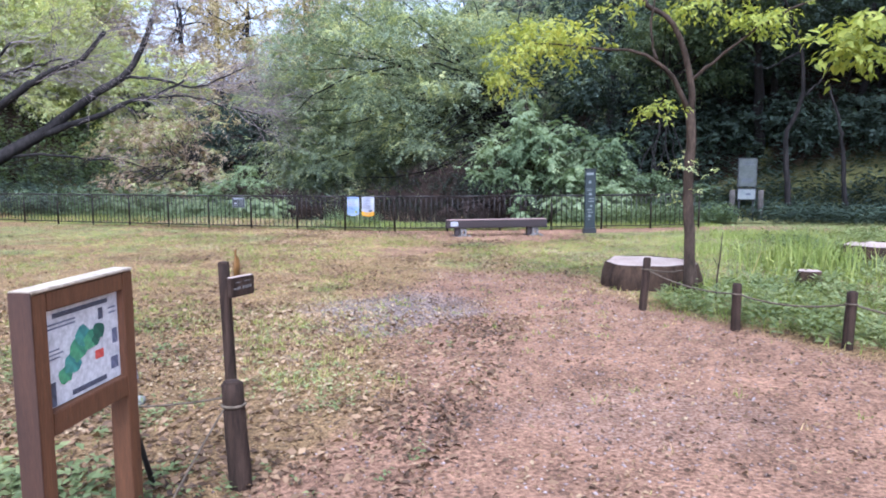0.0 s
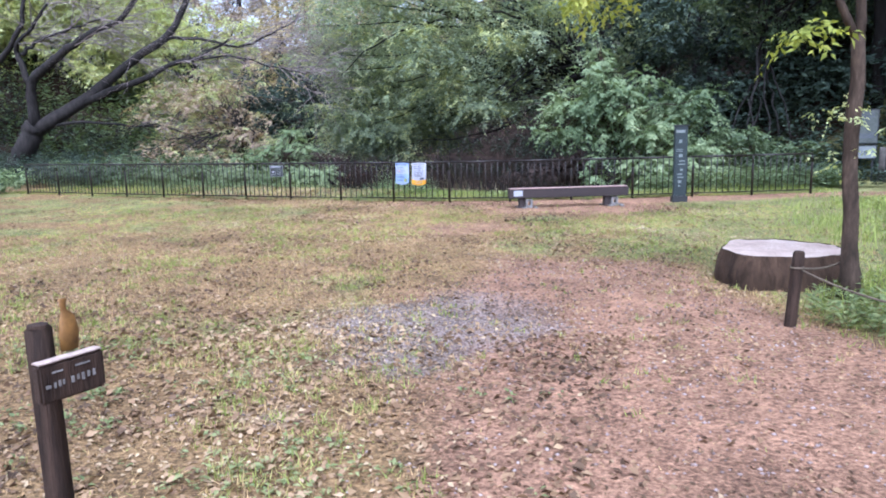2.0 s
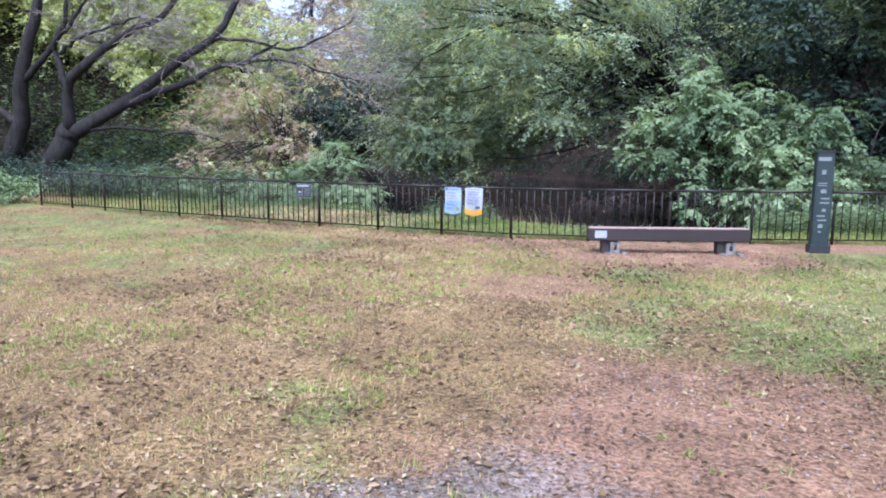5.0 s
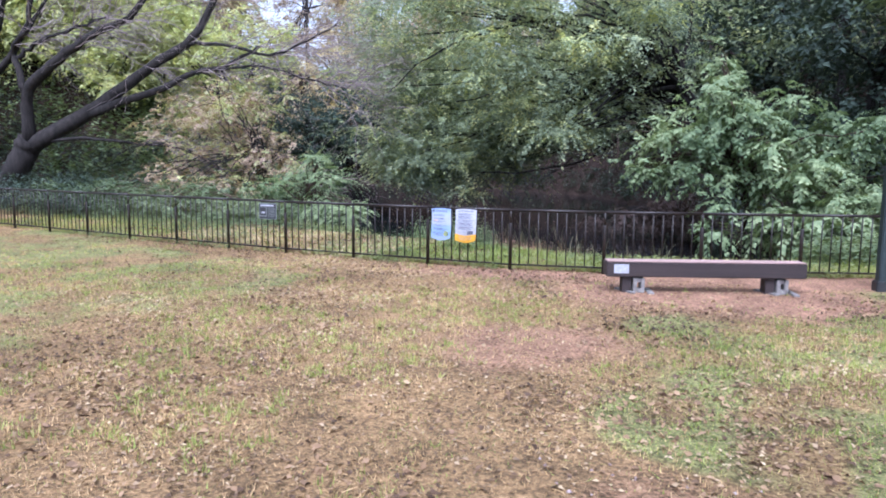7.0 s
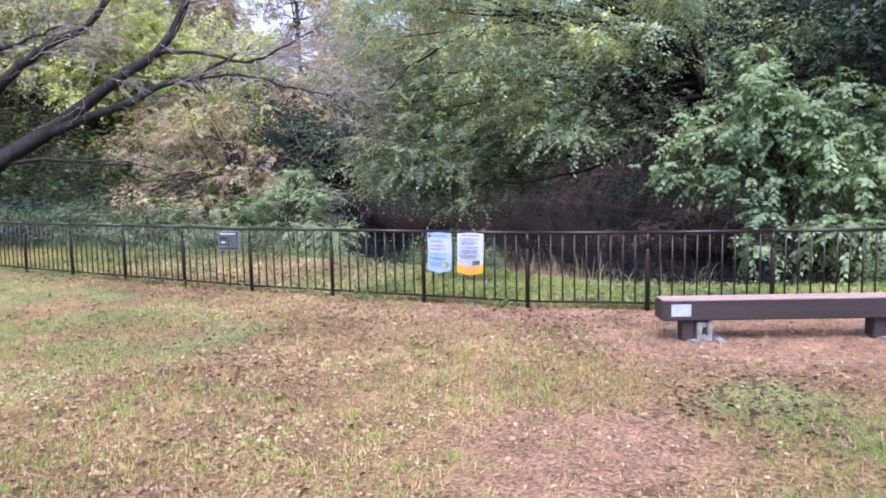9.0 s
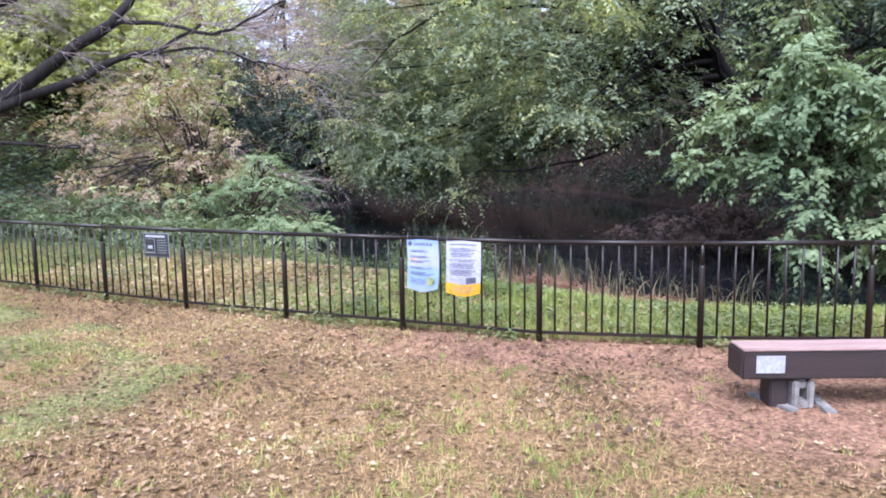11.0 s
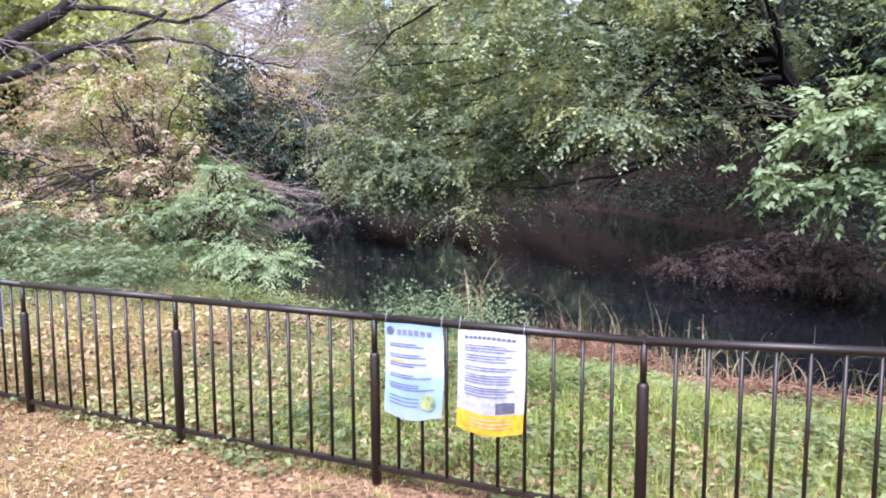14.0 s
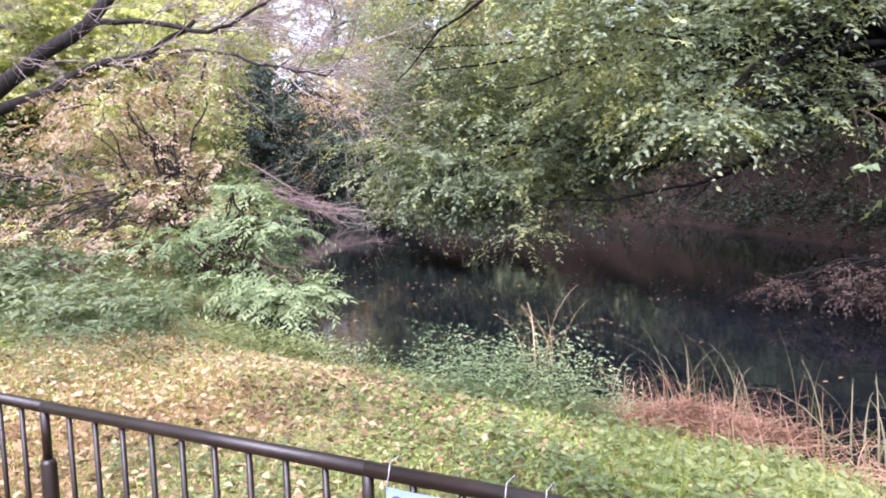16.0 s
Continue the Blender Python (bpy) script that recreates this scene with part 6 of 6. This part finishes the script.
reeds(32, -3.7, 19.2, 0.35, 0.15, 0.4, 0.8, REED, "arching green reeds standing in the shallows", 0.016, 1.0)
reeds(260, -6.0, 19.3, 0.38, 0.2, 0.25, 0.6, RED_GRASS, "bent reddish dead grass on the bank", 0.008, 0.9)
reeds(90, -4.3, 18.75, 0.55, 0.2, 0.2, 0.5, RED_GRASS, "bent reddish dead grass on the bank", 0.008, 0.9)


def straw_heap(n, cx, cy, sx, sy, hi, label):
    """Dead stalks fallen across one another in a low mound."""
    x, y = rng.normal(cx, sx, n), rng.normal(cy, sy, n)
    mound = hi * np.exp(-((x - cx) / sx) ** 2 * 0.5 - ((y - cy) / sy) ** 2 * 0.5)
    z = np.maximum(height(x, y), WATER) + mound * rng.uniform(0.05, 1, n)
    a = rng.normal(0.5, 1.1, n)
    along = unit(np.stack([np.cos(a), np.sin(a), rng.normal(0.05, 0.28, n)], 1))
    ln = rng.uniform(0.18, 0.55, n)
    pos = np.stack([x, y, z], 1) - along * ln[:, None] * 0.5
    stuff("dead_grass", label, "grass", flat_leaf_arrays(pos, along, unit(rng.normal(size=(n, 3)) + np.array([0, 0, 1.0])), ln, np.full(n, 0.011)), RED_GRASS)


straw_heap(2200, -6.05, 19.3, 0.4, 0.2, 0.2, "collapsed reddish dead grass heaped on the bank")
straw_heap(900, -4.4, 18.75, 0.5, 0.18, 0.14, "collapsed reddish dead grass heaped on the bank")


def fallen(n, x0, x1, y0, y1, lo, hi, label, share=None, lift=0.004, mat=LITTER):
    x, y = scatter(n, x0, x1, y0, y1)
    if share is not None:
        x, y = keep(x, y, share(x, y))
    n = len(x)
    a = rng.uniform(0, 6.28, n)
    along = unit(np.stack([np.cos(a), np.sin(a), rng.normal(size=n) * 0.3], 1))
    up = unit(np.array([0, 0, 1.0]) + rng.normal(size=(n, 3)) * 0.6)
    ln = rng.uniform(lo, hi, n)
    pos = np.stack([x, y, height(x, y) + lift + rng.uniform(0, 0.006, n)], 1)
    return stuff("fallen_leaves", label, "leaves", leaf_arrays(pos, along, up, ln, ln * rng.uniform(0.35, 0.7, n)), mat)


fallen(64000, -16, 5, 1.0, 15.8, 0.018, 0.048, "small dry fallen leaves strewn over the clearing", lambda x, y: (y < fence_y(x)) * (1 - 0.6 * covers(x, y)[0] * smooth(9, 11, y)) * (0.25 + 0.75 * smooth(0.38, 0.6, fbm(x, y, 1.4, 51))))
fallen(26000, -7, 0, 2.0, 15.2, 0.028, 0.065, "larger curled dry leaves in the grass", lambda x, y: (1 - 0.75 * covers(x, y)[0]) * (y < fence_y(x)) * (0.15 + 0.85 * smooth(0.42, 0.62, fbm(x, y, 0.9, 53))), 0.008)
fallen(20000, -6.5, -0.8, 1.2, 7.0, 0.028, 0.07, "curled dry leaves round the guide post", lambda x, y: 0.2 + 0.8 * smooth(0.4, 0.6, fbm(x, y, 0.6, 57)), 0.008)
x, y = scatter(2600, -5, -0.9, 1.4, 6.0)
x, y = keep(x, y, (1 - 0.8 * covers(x, y)[0]) * smooth(0.46, 0.62, fbm(x, y, 0.7, 58)))
weeds(x, y, 0.035, 0.05, WEED, "weeds", "tiny broad-leaved weeds among the dry leaves", leaves=5)
fallen(22000, -6, 4.5, 1.2, 9.5, 0.012, 0.04, "dry brown leaves on the bare earth", lambda x, y: 0.15 + 0.85 * smooth(0.42, 0.62, fbm(x, y, 0.8, 59)))
fallen(14000, -9, 0, 8, 15.6, 0.015, 0.045, "dry brown leaves near the railing", lambda x, y: (y < fence_y(x)) * (1 - 0.7 * covers(x, y)[0]) * (0.2 + 0.8 * smooth(12.5, 15.3, y)))
fallen(7000, -14, 0, 15.5, 19.5, 0.03, 0.07, "fallen leaves in the grass beyond the railing", lambda x, y: (y > fence_y(x)) * 1.0, 0.04)
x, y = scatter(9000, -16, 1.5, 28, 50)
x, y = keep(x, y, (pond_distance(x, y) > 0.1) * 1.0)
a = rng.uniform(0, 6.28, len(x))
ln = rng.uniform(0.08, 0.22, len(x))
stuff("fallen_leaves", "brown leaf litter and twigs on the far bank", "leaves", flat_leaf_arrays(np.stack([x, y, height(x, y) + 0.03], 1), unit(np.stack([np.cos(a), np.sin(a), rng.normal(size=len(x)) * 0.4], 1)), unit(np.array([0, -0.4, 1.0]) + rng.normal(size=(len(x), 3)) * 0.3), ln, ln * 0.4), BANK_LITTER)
fallen(34000, -9, 0.5, 3.0, 15.6, 0.016, 0.042, "bleached pale leaves and chips over the lawn", lambda x, y: (y < fence_y(x)) * (1 - 0.85 * covers(x, y)[0]) * (0.2 + 0.8 * smooth(0.4, 0.58, fbm(x, y, 0.5, 55))), 0.01, LITTER_PALE)
fallen(12000, -12, 0, 15.5, 19.5, 0.03, 0.065, "pale dead leaves in the grass beyond the railing", lambda x, y: (y > fence_y(x)) * (0.3 + 0.7 * smooth(-6.0, -8.5, x)), 0.04, LITTER_PALE)
fallen(6000, -13, -3.5, 14.6, 16.6, 0.02, 0.05, "dry leaves gathered along the foot of the railing", lambda x, y: smooth(0.75, 0.1, np.abs(y - fence_y(x) + 0.2)), 0.01)
# leaves afloat on the pond
n = 1500
x, y = rng.uniform(-16, -4, n), rng.uniform(20.2, 34, n)
x, y = keep(x, y, (pond_distance(x, y) < -0.15) * (0.1 + 0.9 * smooth(0.45, 0.65, fbm(x, y, 3.0, 61))))
a = rng.uniform(0, 6.28, len(x))
along = np.stack([np.cos(a), np.sin(a), np.zeros(len(x))], 1)
ln = rng.uniform(0.04, 0.12, len(x))
stuff("floating_leaves", "pale leaves floating on the dark pond", "leaves", leaf_arrays(np.stack([x, y, np.full(len(x), WATER + 0.004)], 1), along, np.tile([0, 0, 1.0], (len(x), 1)), ln, ln * 0.5), LITTER)
# pebbles and clods on the bare earth


def pebbles(n, x0, x1, y0, y1, lo, hi, share, label, mat):
    x, y = scatter(n, x0, x1, y0, y1)
    x, y = keep(x, y, share(x, y))
    n = len(x)
    r = rng.uniform(lo, hi, n)
    c = np.stack([x, y, height(x, y) + r * 0.2], 1)
    octa = np.array([[1, 0, 0], [0, 1, 0], [-1, 0, 0], [0, -1, 0], [0, 0, 0.7], [0, 0, -0.7]], float)
    v = c[:, None] + octa[None] * r[:, None, None] * rng.uniform(0.6, 1.25, (n, 6, 1))
    one = np.array([[0, 1, 4], [1, 2, 4], [2, 3, 4], [3, 0, 4], [1, 0, 5], [2, 1, 5], [3, 2, 5], [0, 3, 5]])
    stuff("pebbles", label, "pebbles", (v.reshape(-1, 3), (np.arange(n)[:, None, None] * 6 + one[None]).reshape(-1, 3)), mat)


PEBBLE = leafy("pebble_stone", [(0.0, (0.1, 0.07, 0.06)), (0.5, (0.22, 0.16, 0.14)), (1.0, (0.4, 0.34, 0.31))], 0.0, 0.9)
pebbles(26000, -5, 4.5, 1.0, 10, 0.004, 0.015, lambda x, y: np.clip(covers(x, y)[0] * 0.5 + covers(x, y)[2], 0, 1), "small stones and clods on the bare earth", PEBBLE)
GRAVEL = leafy("gravel_stone", [(0.0, (0.06, 0.046, 0.04)), (0.5, (0.145, 0.115, 0.102)), (1.0, (0.31, 0.255, 0.23))], 0.0, 0.9)
pebbles(11000, -4.2, -0.9, 4.6, 8.6, 0.005, 0.013, lambda x, y: np.clip(covers(x, y)[2] * 1.1, 0, 1), "grey gravel spread on the bare earth", GRAVEL)
